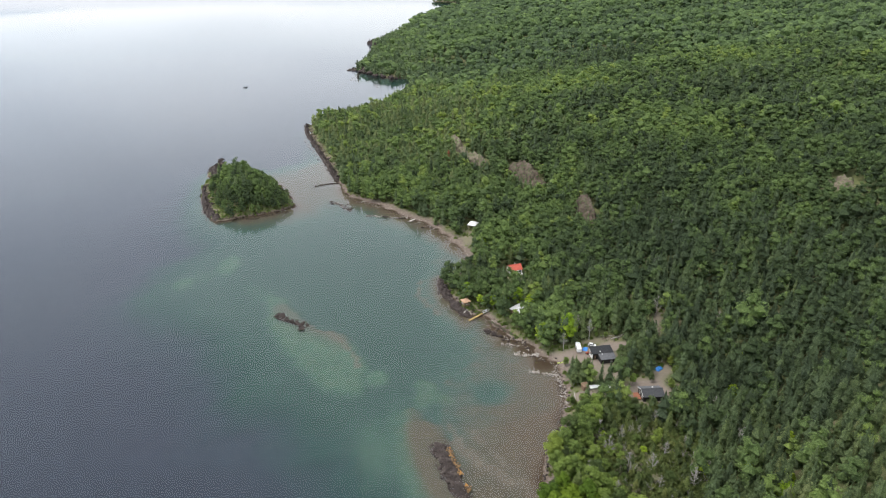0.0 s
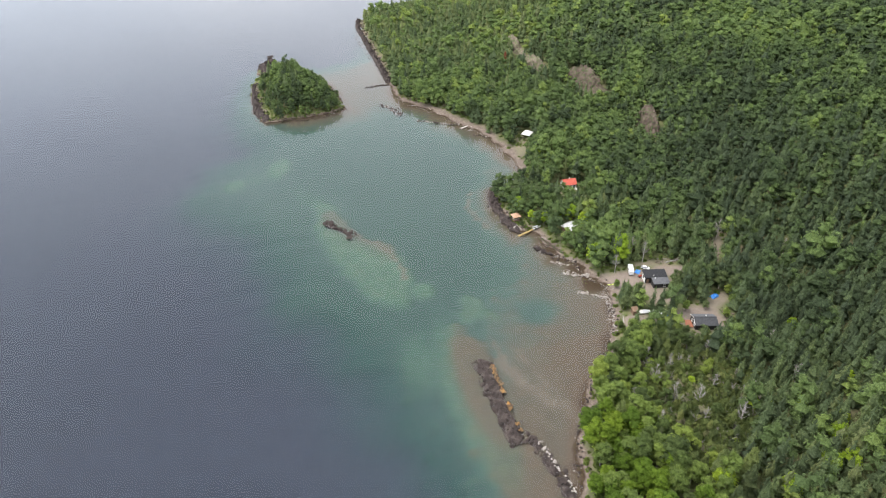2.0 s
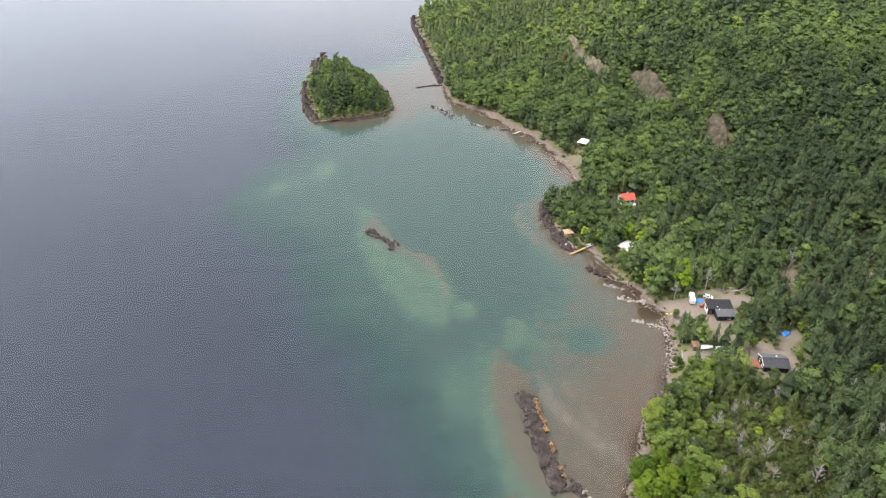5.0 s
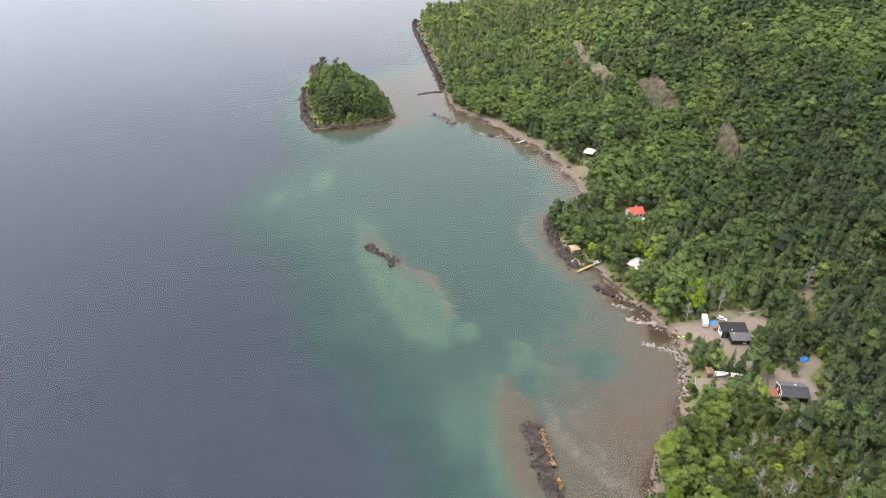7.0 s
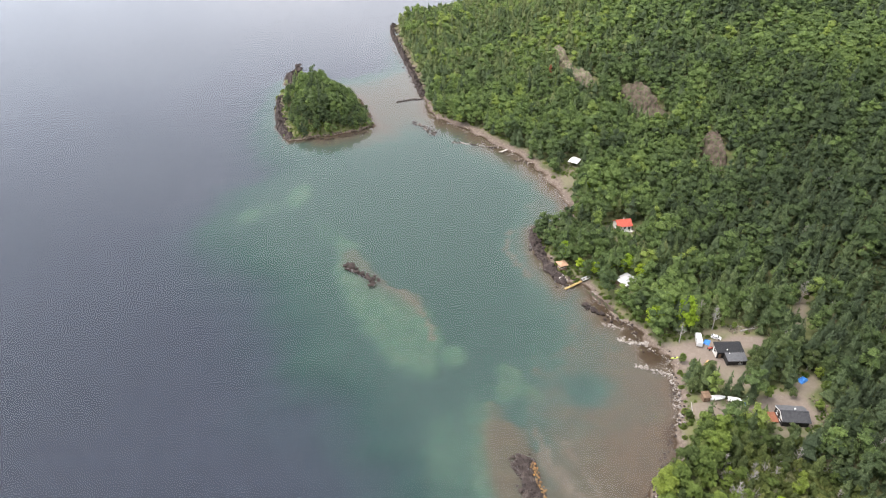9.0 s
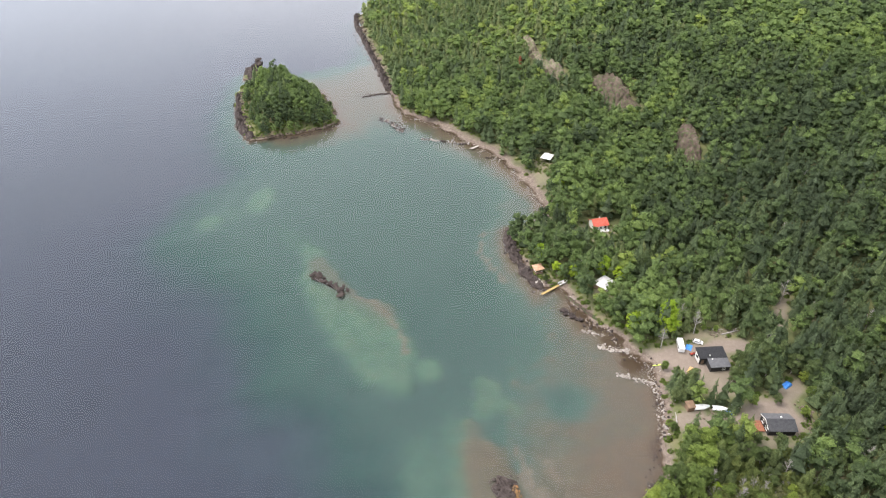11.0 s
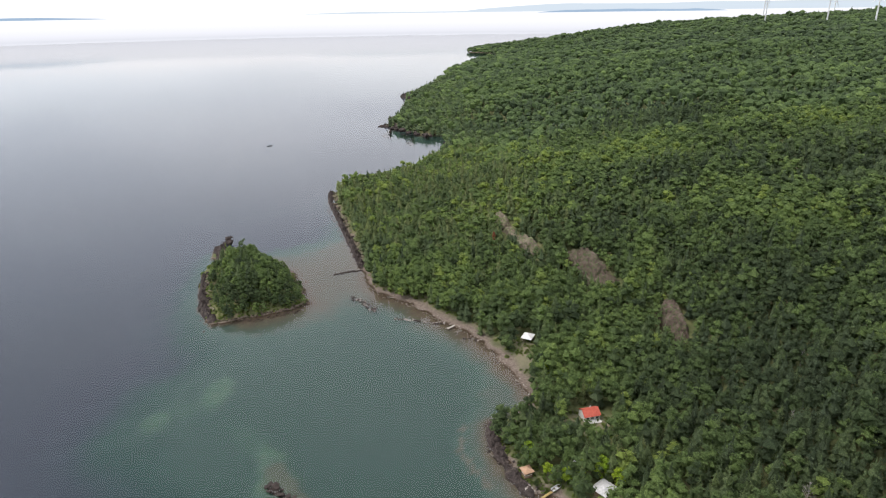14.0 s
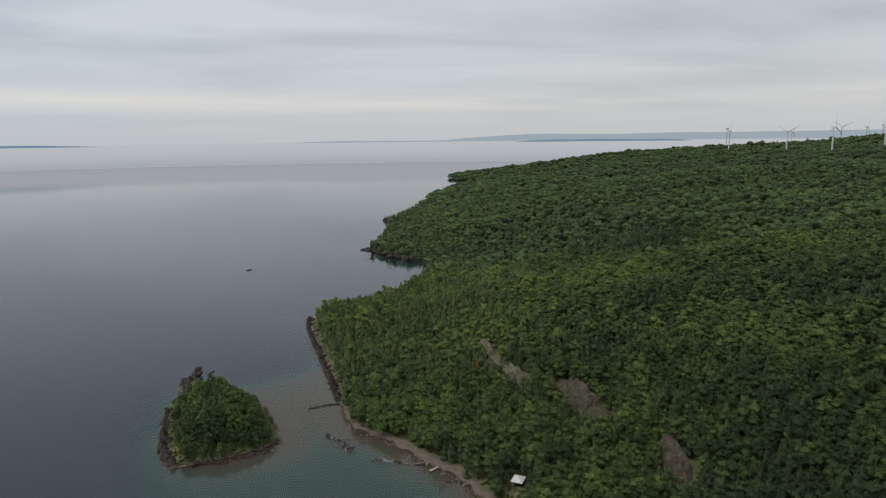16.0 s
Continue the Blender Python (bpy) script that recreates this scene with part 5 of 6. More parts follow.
def build_black_cabin():
    c = tagged(new("cabin"), "black-clad cabin with black upper roof and grey lean-to", "cabin")
    w, d, h = 9.0, 3.9, 3.0
    boxes("wall", [((w, 0.18, h), (0, -d / 2 + 0.09, h / 2))], wall_dark, c)
    boxes("wall", [((w, 0.18, h + 0.7), (0, d / 2 - 0.09, (h + 0.7) / 2))], wall_dark, c)
    for s in (-1, 1):
        y = d / 2 - 0.183
        x0, x1 = s * (w / 2 - 0.18), s * w / 2
        prof = [(-y, 0), (y, 0), (y, h + 0.68), (-y, h)]
        v = [(x0, a, b) for a, b in prof] + [(x1, a, b) for a, b in prof]
        from_faces("side_wall", v, [(3, 2, 1, 0), (4, 5, 6, 7)] + [(k, (k + 1) % 4, 4 + (k + 1) % 4, 4 + k) for k in range(4)], wall_white if s < 0 else wall_dark, c, "white-clad end wall" if s < 0 else "")
    roof_slope("roof", c, w + 0.9, -d / 2 - 0.4, h + 0.05, d / 2 + 0.5, h + 0.95, roof_black, label="flat black metal roof")
    # lean-to on the camera's side of the house
    lw, ld = 6.6, 3.8
    boxes("lean_to_wall", [((lw, 0.16, 2.3), (1.3, -d / 2 - ld + 0.08, 1.15)), ((0.16, ld - 0.17, 2.4), (1.3 + lw / 2 - 0.08, -d / 2 - ld / 2 + 0.083, 1.2)), ((0.16, ld - 0.17, 2.4), (1.3 - lw / 2 + 0.08, -d / 2 - ld / 2 + 0.083, 1.2))], wall_dark, c)
    ro = roof_slope("lean_to_roof", c, lw + 0.5, -d / 2 - ld - 0.35, 2.35, -d / 2 - 0.02, 3.1, roof_grey, label="grey metal lean-to roof")
    ro.location.x += 1.3
    boxes("roof_vent", [((0.35, 0.35, 0.5), (-1.0, -d / 2 + 0.6, h + 0.45))], trim_white, c)
    boxes("roof_vent", [((0.3, 0.3, 0.4), (-0.6, -d / 2 - 0.8, 3.05))], trim_white, c)
    window_at(c, 2.6, -d / 2 - ld, 1.3, 1.1, 0.9)
    window_at(c, -w / 2, 0.2, 1.8, 1.6, 1.3, "x", -1)
    door_at(c, -3.4, -d / 2)
    place(c, 91.3, 240, 3, 0.05)
    p = tagged(new("lumber_stack"), "pile of fresh yellow boards beside the black cabin", "lumber")
    r = random.Random(4)
    for k in range(14):
        boxes("board", [((3.4, 0.35, 0.09), (r.uniform(-0.5, 0.5), -1.2 + 0.19 * k, 0.06 + 0.1 * (k % 3)), Matrix.Rotation(r.uniform(-0.25, 0.25), 4, "Z"))], timber, p, bevel=0.0)
    place(p, 83.6, 234.5, 50)


def build_red_cabin():
    c = tagged(new("cabin"), "white cabin with a bright red metal roof among trees", "cabin")
    w, d, h, rise = 7.6, 6.4, 3.0, 2.0
    gable_walls(c, w, d, h, rise, wall_white)
    k = rise / (d / 2)
    for s in (-1, 1):
        roof_slope("roof", c, w + 0.8, s * (d / 2 + 0.5), h - 0.5 * k + 0.1, s * 0.05, h + rise + 0.1, roof_red)
    boxes("ridge_cap", [((w + 0.85, 0.4, 0.08), (0, 0, h + rise + 0.2))], roof_red, c)
    boxes("chimney", [((0.35, 0.35, 1.1), (0.5, 0.7, h + rise + 0.2))], trim_white, c)
    for x in (-2.4, 0, 2.4):
        window_at(c, x, -d / 2, 1.7, 1.3, 1.3)
    porch = boxes("porch", [((w, 2.4, 0.16), (0, -d / 2 - 1.22, 0.5))], wall_white, c)
    for x in (-3.6, -1.2, 1.2, 3.6):
        boxes("post", [((0.12, 0.12, 1.5), (x, -d / 2 - 2.3, 0.75))], trim_white, porch, bevel=0.0)
    boxes("rail", [((w, 0.08, 0.1), (0, -d / 2 - 2.3, 1.5)), ((w, 0.06, 0.08), (0, -d / 2 - 2.3, 1.1))], trim_white, porch, bevel=0.0)
    place(c, 69.3, 324.5, 12, 0.05).scale = (0.9, 0.9, 0.9)


def hip_roof(name, parent, w, d, z, rise, mat, over=0.4, label=""):
    a, b = w / 2 + over, d / 2 + over
    r = max(0.0, a - b) if a > b else 0.0
    v = [(-a, -b, z), (a, -b, z), (a, b, z), (-a, b, z), (-r, 0, z + rise), (r + 0.01, 0, z + rise)]
    v += [(x, y, q - 0.14) for x, y, q in v[:4]]
    f = [(0, 1, 5, 4), (1, 2, 5), (2, 3, 4, 5), (3, 0, 4), (6, 7, 1, 0), (7, 8, 2, 1), (8, 9, 3, 2), (9, 6, 0, 3), (9, 8, 7, 6)]
    return from_faces(name, v, f, mat, parent, label)


def build_small_buildings():
    c = tagged(new("cabin"), "low cabin with a pale grey metal hip roof", "cabin")
    boxes("wall", [((6.6, 0.16, 2.5), (0, -2.7, 1.25)), ((6.6, 0.16, 2.5), (0, 2.7, 1.25)), ((0.16, 5.2, 2.5), (-3.22, 0, 1.25)), ((0.16, 5.2, 2.5), (3.22, 0, 1.25))], wall_wood, c)
    hip_roof("roof", c, 6.6, 5.6, 2.56, 1.3, roof_pale, 0.5)
    window_at(c, -1.5, -2.78, 1.4, 1.2, 1.0)
    door_at(c, 1.4, -2.78)
    place(c, 63, 281, 38)
    for x, y, turn, w, d, mat in ((56, 294, 30, 3.4, 2.6, roof_pale), (67, 290, 35, 3.2, 3.0, roof_dark), (77.5, 218.5, 10, 2.2, 2.2, wall_wood), (66, 354, 20, 3.4, 2.8, roof_grey)):
        s = tagged(new("shed"), "small board shed with a sloping metal roof", "shed", "sheds in the woods")
        boxes("wall", [((w, 0.1, 2.1), (0, -d / 2, 1.05)), ((w, 0.1, 2.3), (0, d / 2, 1.15)), ((0.1, d - 0.12, 2.1), (-w / 2 + 0.05, 0, 1.05)), ((0.1, d - 0.12, 2.1), (w / 2 - 0.05, 0, 1.05))], wall_wood, s)
        roof_slope("roof", s, w + 0.5, -d / 2 - 0.3, 2.12, d / 2 + 0.3, 2.5, mat, 0.1)
        door_at(s, 0, -d / 2 - 0.05, 0.9, 1.9)
        place(s, x, y, turn)
    # gazebo on the point
    g = tagged(new("gazebo"), "open wooden gazebo with a tan shingle roof", "gazebo")
    boxes("floor", [((3.4, 3.4, 0.2), (0, 0, 0.25))], wall_wood, g)
    for x in (-1.5, 1.5):
        for y in (-1.5, 1.5):
            boxes("post", [((0.14, 0.14, 2.3), (x, y, 1.45))], wall_wood, g)
    hip_roof("roof", g, 3.4, 3.4, 2.6, 1.0, roof_tan, 0.4)
    boxes("rail", [((3.0, 0.06, 0.1), (0, -1.5, 1.15)), ((3.0, 0.06, 0.1), (0, 1.5, 1.15)), ((0.06, 3.0, 0.1), (-1.5, 0, 1.15))], trim_white, g, bevel=0.0)
    place(g, 37.5, 292.5, 20)
    rock_pile("white_rocks", "pale boulders below the gazebo", along([(36, 288), (39, 285)], 16, 1.6, 61), (0.4, 0.9), rock_meshes(rock_pale), 61, 0.3)
    # party tent in the clearing
    t = tagged(new("canopy_tent"), "white canvas canopy tent beside the beach", "tent")
    hip_roof("canopy", t, 6.4, 5.2, 2.3, 1.6, canvas_white, 0.25)
    for x in (-2.4, 2.4):
        for y in (-2.1, 2.1):
            boxes("pole", [((0.07, 0.07, 2.3), (x, y, 1.15))], steel_white, t, bevel=0.0)
    place(t, 55, 391.5, 62)
    # small dock and two poles by the beach
    d = tagged(new("dock"), "narrow pale plank dock reaching off the gravel beach", "dock")
    for y in (-0.45, 0.45):
        boxes("beam", [((5.2, 0.14, 0.16), (0, y, 0.0))], bark_grey, d, bevel=0.0)
    for k in range(13):
        boxes("plank", [((0.36, 1.2, 0.06), (-2.4 + k * 0.4, 0, 0.11))], bark_pale, d, bevel=0.0)
    d.matrix_world = pose(16, 411.6, 0.35, 0, -2, 40)
    for x, y, h in ((55.6, 371, 7.0), (61, 378, 8.0)):
        q = tagged(new("utility_pole"), "slim grey wooden pole standing behind the beach", "pole", "poles by the beach")
        part("shaft", raw_mesh("shaft", *prism([(0, 0, -0.5), (0, 0, h * 0.5), (0, 0, h)], [0.16, 0.14, 0.11], 8), bark_grey, True), q)
        boxes("crossarm", [((1.5, 0.1, 0.12), (0, 0.12, h - 0.5))], bark_grey, q, bevel=0.0)
        place(q, x, y, 30)
    # boat ramp with boat
    r = tagged(new("boat_ramp"), "yellow timber boat ramp running into the water", "ramp")
    for y in (-0.35, 0.35):
        boxes("beam", [((9.0, 0.2, 0.2), (0, y, 0.05))], ramp_yellow, r)
    for k in range(22):
        boxes("plank", [((0.34, 0.95, 0.07), (-4.3 + k * 0.41, 0, 0.19))], ramp_yellow, r, bevel=0.0)
    r.matrix_world = pose(41.3, 281.6, 0.35, 0, -5, 32)
    boat("motorboat", "white open motorboat pulled up above the ramp", 47.3, 285.6, 32, 4.6, 1.7)
    boat("motorboat", "white covered boat standing in the clearing", 81.5, 218.6, 4, 5.4, 2.1, covered=True)
    boat("motorboat", "white boat on blocks beside the drive", 87, 217.6, -10, 4.8, 2.0, covered=True)


def boat(name, label, x, y, turn, ln, w, z=None, mat=None, covered=False):
    b = tagged(new(name), label, "boat")
    v, f = [], []
    n = 9
    for i in range(n):
        u = i / (n - 1)
        k = (1 - max(0, (u - 0.45) / 0.55) ** 2.2)
        hw, hz = w / 2 * max(k, 0.02), 0.75 + 0.3 * u * u
        xx = (u - 0.5) * ln
        v += [(xx, -hw, hz), (xx, -hw * 0.72, 0.16), (xx, 0, 0.0 + 0.4 * max(0, u - 0.8)), (xx, hw * 0.72, 0.16), (xx, hw, hz), (xx, hw * 0.86, hz), (xx, hw * 0.6, 0.3), (xx, -hw * 0.6, 0.3), (xx, -hw * 0.86, hz)]
        if i:
            o = 9 * i
            f += [(o - 9 + k2, o - 9 + (k2 + 1) % 9, o + (k2 + 1) % 9, o + k2) for k2 in range(9)]
    f += [tuple(range(9))[::-1]]
    from_faces("hull", v, f, mat or paint_white, b)
    if covered:
        cv, cf = [], []
        for i in range(9):
            u = i / 8
            k = (1 - max(0, (u - 0.45) / 0.55) ** 2.2)
            hz = 0.78 + 0.3 * u * u
            for q in (-1.02, -0.6, 0, 0.6, 1.02):
                cv.append(((u - 0.5) * ln, q * w / 2 * max(k, 0.03), hz + 0.45 * (1 - q * q) * min(1, 4 * u + 0.3) * max(k, 0.1)))
            if i:
                cf += [((i - 1) * 5 + k2, i * 5 + k2, i * 5 + k2 + 1, (i - 1) * 5 + k2 + 1) for k2 in range(4)]
        from_faces("cover", cv, cf, canvas_white, b)
    for k in () if covered else (-0.22, 0.12):
        boxes("bench", [((0.3, w * 0.72, 0.07), (k * ln, 0, 0.55))], wall_wood, b, bevel=0.0)
    boxes("outboard", [((0.32, 0.3, 0.7), (-ln / 2 - 0.14, 0, 0.75))], rubber, b)
    b.matrix_world = pose(x, y, (height_at(x, y) if z is None else z) + 0.05, 0, 0, turn)


def wheel_mesh(rad, wid):
    bm = bmesh.new()
    bmesh.ops.create_cone(bm, cap_ends=True, segments=18, radius1=rad, radius2=rad, depth=wid, matrix=Matrix.Rotation(radians(90), 4, "X"))
    bmesh.ops.bevel(bm, geom=[e for e in bm.edges if e.calc_face_angle(0) > 1], offset=0.05, segments=2, affect="EDGES")
    me = bpy.data.meshes.new("tyre")
    bm.to_mesh(me)
    bm.free()
    me.materials.append(rubber)
    return me


def profile_body(name, prof, width, mat, parent, taper=0.86, waist=0.9):
    """A vehicle body from its side outline, narrowed above the waist."""
    n = len(prof)
    v = []
    for s in (-1, 1):
        for x, z in prof:
            k = 1.0 if z < waist else taper
            v.append((x, s * width / 2 * k, z))
    f = [tuple(range(n))[::-1], tuple(range(n, 2 * n))] + [(k, (k + 1) % n, n + (k + 1) % n, n + k) for k in range(n)]
    return from_faces(name, v, f, mat, parent)


def build_vehicles():
    m = tagged(new("motorhome"), "long white motorhome parked on the gravel drive", "motorhome")
    bm = bmesh.new()
    box_bm(bm, (5.6, 2.3, 2.3), (-0.6, 0, 1.65), 0.15)
    box_bm(bm, (1.5, 2.2, 0.9), (2.3, 0, 2.35), 0.2)
    me = bpy.data.meshes.new("body")
    bm.to_mesh(me)
    bm.free()
    me.materials.append(paint_white)
    part("body", me, m)
    profile_body("cab", [(2.2, 0.5), (3.7, 0.5), (3.75, 1.1), (3.0, 1.3), (2.5, 1.9), (2.2, 1.9)], 2.0, paint_white, m, 0.9, 1.4)
    boxes("windscreen", [((0.06, 1.6, 0.7), (2.82, 0, 1.6), Matrix.Rotation(radians(-40), 4, "Y"))], glass_dark, m, bevel=0.0)
    boxes("roof_box", [((0.9, 0.9, 0.25), (-1.2, 0.2, 2.9)), ((0.6, 0.6, 0.2), (0.8, -0.3, 2.88))], roof_pale, m)
    for x in (-2.2, -0.4):
        boxes("window", [((1.1, 0.04, 0.6), (x, -1.17, 1.9))], glass_dark, m, bevel=0.0)
        boxes("window", [((1.1, 0.04, 0.6), (x, 1.17, 1.9))], glass_dark, m, bevel=0.0)
    tyre = wheel_mesh(0.38, 0.25)
    for x in (-2.1, 2.7):
        for y in (-0.95, 0.95):
            part("wheel", tyre, m).location = (x, y, 0.38)
    place(m, 83, 246.3, 82).scale = (0.88, 0.88, 0.88)
    c = tagged(new("car"), "white car parked at the edge of the drive", "car")
    body = profile_body("body", [(-2.1, 0.35), (2.1, 0.35), (2.15, 0.75), (1.1, 0.92), (0.5, 1.42), (-1.4, 1.45), (-2.0, 1.0), (-2.15, 0.7)], 1.75, paint_white, c, 0.8, 1.0)
    for y in (-0.79, 0.79):
        boxes("side_window", [((1.7, 0.05, 0.32), (-0.4, y, 1.2))], glass_dark, c, bevel=0.0)
    boxes("windscreen", [((0.05, 1.3, 0.62), (0.83, 0, 1.19), Matrix.Rotation(radians(-50), 4, "Y"))], glass_dark, c, bevel=0.0)
    boxes("rear_window", [((0.05, 1.25, 0.5), (-1.74, 0, 1.24), Matrix.Rotation(radians(52), 4, "Y"))], glass_dark, c, bevel=0.0)
    tyre = wheel_mesh(0.32, 0.22)
    for x in (-1.35, 1.3):
        for y in (-0.8, 0.8):
            part("wheel", tyre, c).location = (x, y, 0.32)
    place(c, 90, 248.3, -24).scale = (0.85, 0.85, 0.85)
    q = tagged(new("quad_bike"), "small red quad bike on the drive", "quad bike")
    profile_body("body", [(-0.9, 0.5), (0.9, 0.5), (0.95, 0.75), (0.3, 0.8), (0.1, 0.95), (-0.8, 0.9)], 0.8, paint_red, q, 0.6, 0.7)
    boxes("handlebar", [((0.06, 0.8, 0.06), (0.35, 0, 1.05)), ((0.06, 0.06, 0.3), (0.35, 0, 0.9))], rubber, q, bevel=0.0)
    tyre = wheel_mesh(0.28, 0.25)
    for x in (-0.65, 0.65):
        for y in (-0.5, 0.5):
            part("wheel", tyre, q).location = (x, y, 0.28)
    place(q, 86.3, 242.6, 20)
    k = tagged(new("kayak"), "lime green kayak lying on the beach", "kayak")
    v, f = [], []
    for i in range(11):
        u = i / 10 * 2 - 1
        w = 0.34 * (1 - abs(u) ** 2.2) + 0.01
        for a in range(8):
            t = a / 8 * 6.2832
            v.append((u * 1.9, w * math.cos(t), 0.2 + 0.17 * math.sin(t) * (1 - abs(u) ** 4) + 0.1 * abs(u) ** 3))
            if i:
                f.append(((i - 1) * 8 + a, (i - 1) * 8 + (a + 1) % 8, i * 8 + (a + 1) % 8, i * 8 + a))
    from_faces("hull", v, f, plastic_lime, k)
    boxes("cockpit", [((0.8, 0.42, 0.06), (-0.1, 0, 0.36))], rubber, k)
    place(k, 73, 239, 10)


def tarp_heap(label, x, y, w, d, h, turn, mat, seed):
    """A tarpaulin sagging over a heap."""
    n = 14
    v = []
    for j in range(n):
        for i in range(n):
            u, q = i / (n - 1) * 2 - 1, j / (n - 1) * 2 - 1
            z = h * max(0, 1 - max(abs(u), abs(q)) ** 3) * (0.75 + 0.5 * noise.noise(Vector((u * 2 + seed, q * 2, seed))))
            v.append((u * w / 2 * (1 + 0.1 * noise.noise(Vector((q * 3, seed, 0)))), q * d / 2, z + 0.03))
    f = [(j * n + i, j * n + i + 1, (j + 1) * n + i + 1, (j + 1) * n + i) for j in range(n - 1) for i in range(n - 1)]
    me = bpy.data.meshes.new("tarpaulin")
    me.from_pydata(v, [], f)
    me.materials.append(mat)
    ob = tagged(new("tarpaulin", me), label, "tarpaulin", "tarpaulins on heaps")
    ob.modifiers.new("thickness", "SOLIDIFY").thickness = 0.03
    place(ob, x, y, turn)


build_dark_cabin()
build_black_cabin()
build_red_cabin()
build_small_buildings()
build_vehicles()
tarp_heap("crumpled blue tarpaulin spread beside the motorhome", 86.2, 246.2, 3.2, 2.2, 0.5, 60, tarp_blue, 1)
tarp_heap("blue tarpaulin over a heap beside the track", 112.5, 227, 3.6, 2.4, 1.2, 30, tarp_blue, 2)
tarp_heap("small blue tarpaulin near the boats", 89.3, 216, 1.9, 1.6, 0.9, 10, tarp_blue, 3)
tarp_heap("grey-white sheet over stores under the trees", 93, 219, 3.0, 1.8, 0.9, 5, canvas_white, 4)
boat("rowing_boat", "small dark boat out on the lake", -190, 920, 40, 6.5, 2.4, -0.1, wall_dark)


# ---- shore trees, snags and logs ----
def build_special_trees():
    green = bpy.data.objects["conifer_tree"]
    yellow = build_tree("broadleaf_tree", broad_crown(13, 8, 700, 12.0, 3.4), tree_wood(11, 2.6), leaf_yellow, bark, "bright yellow-green broadleaf tree near the beach", "tree")
    spots = [(81, 257, 1.0), (74, 262, 0.85), (68, 254, 0.9), (79.6, 252.5, 0.95), (73, 257, 0.7), (39, 300, 0.7), (45, 291, 0.5), (51, 287, 0.6), (57, 290, 0.6), (64, 288, 0.8), (69, 283, 0.7), (75, 188, 0.38), (77, 187, 0.3), (72, 268, 0.8), (57, 356, 0.7), (85.7, 177.6, 0.42), (101.8, 166.4, 0.6), (109.7, 165.9, 0.45), (116.8, 165.5, 0.6), (81, 136.6, 0.8), (114, 141.3, 0.75), (120, 141.7, 0.7), (99, 134, 0.75), (53, 157, 0.42), (90.8, 152.7, 0.35), (150, 225, 0.6), (133, 205, 0.5), (128, 160, 0.55), (138, 176, 0.5), (122, 152, 0.7), (116, 260, 0.4)]
    for i, (x, y, s) in enumerate(spots):
        m = pose(x, y, height_at(x, y) - 0.2, 0, 0, i * 67) @ Matrix.Scale(s * (1.1 if y > 250 else 1.05), 4)
        if i:
            copy_thing(yellow, Matrix.Identity(4)).matrix_basis = m
        else:
            yellow.matrix_basis = m
    rust = build_tree("conifer_tree", pine_crown(11, 8, 500, 11.0, 2.0), tree_wood(11, 1.0, 3, 0.16), plain("dead_red_needles", (0.16, 0.055, 0.025), (0.24, 0.09, 0.04), 2.0), bark, "dead conifer with rust-red needles", "tree")
    rust.matrix_basis = pose(51.5, 509.8, height_at(51.5, 509.8))
    # scrub on the island's outer stack
    for k, (x, y) in enumerate(((-142, 540), (-139, 534))):
        copy_thing(green, Matrix.Identity(4)).matrix_basis = pose(x, y, height_at(x, y), 0, 0, 50 * k) @ Matrix.Scale(0.33, 4)
    # dead grey trees
    def snag(h, seed):
        r = random.Random(seed)
        bits = [prism([(0, 0, -0.5), (0.1, 0, h * 0.4), (0.0, 0.15, h * 0.75), (0.1, 0.1, h)], [0.2, 0.16, 0.1, 0.03], 6)]
        for k in range(34):
            a, u = r.uniform(0, 6.28), r.uniform(0.3, 0.95)
            ln = (1.15 - u) * h * 0.25 * r.uniform(0.6, 1.2)
            x, y, z = math.cos(a), math.sin(a), u * h
            bits.append(prism([(0, 0.08, z), (x * ln * 0.5, y * ln * 0.5, z + ln * 0.4), (x * ln, y * ln, z + ln * 1.0)], [0.06, 0.045, 0.015], 4))
            for q in range(6):
                b = a + r.uniform(-1, 1)
                t = r.uniform(0.4, 0.9)
                p0 = (x * ln * t, y * ln * t, z + ln * t)
                bits.append(prism([p0, (p0[0] + math.cos(b) * ln * 0.4, p0[1] + math.sin(b) * ln * 0.4, p0[2] + ln * 0.35)], [0.03, 0.01], 3))
        return tubes(bits)
    first = []
    for k in range(3):
        b = tagged(new("dead_tree"), "bare grey dead tree with thin branches", "tree", "dead trees")
        part("trunk", raw_mesh("trunk", *snag(11 + k, k), bark_grey, True), b)
        first.append(b)
    spots = [(90, 253, 1.0), (76, 246, 0.85), (86, 257, 0.9), (74, 190, 0.8), (64, 170, 0.8), (73, 178, 0.9), (80, 184, 0.8), (60, 160, 0.7), (85, 168, 0.9), (92, 175, 0.8), (70, 160, 0.8), (96, 160, 0.9), (103, 172, 0.8), (78, 172, 0.75), (128, 268, 0.9), (134, 258, 0.8), (120, 195, 0.8), (68, 176, 0.7), (140, 300, 0.9), (150, 250, 0.8), (110, 240, 0.9), (160, 330, 0.9), (96, 192, 0.7), (120, 175, 0.9), (57, 176, 0.6)] + [(88 + 17 * math.cos(k * 2.4) * math.sqrt(k / 34), 170 + 22 * math.sin(k * 2.4) * math.sqrt(k / 34), 0.42 + 0.25 * ((k * 7) % 5) / 5) for k in range(5, 34, 2)]
    for i, (x, y, s) in enumerate(spots):
        m = pose(x, y, height_at(x, y), random.uniform(-4, 4), random.uniform(-4, 4), i * 77) @ Matrix.Scale(s, 4)
        src = first[i % 3]
        if i < 3:
            src.matrix_basis = m
        else:
            copy_thing(src, Matrix.Identity(4)).matrix_basis = m
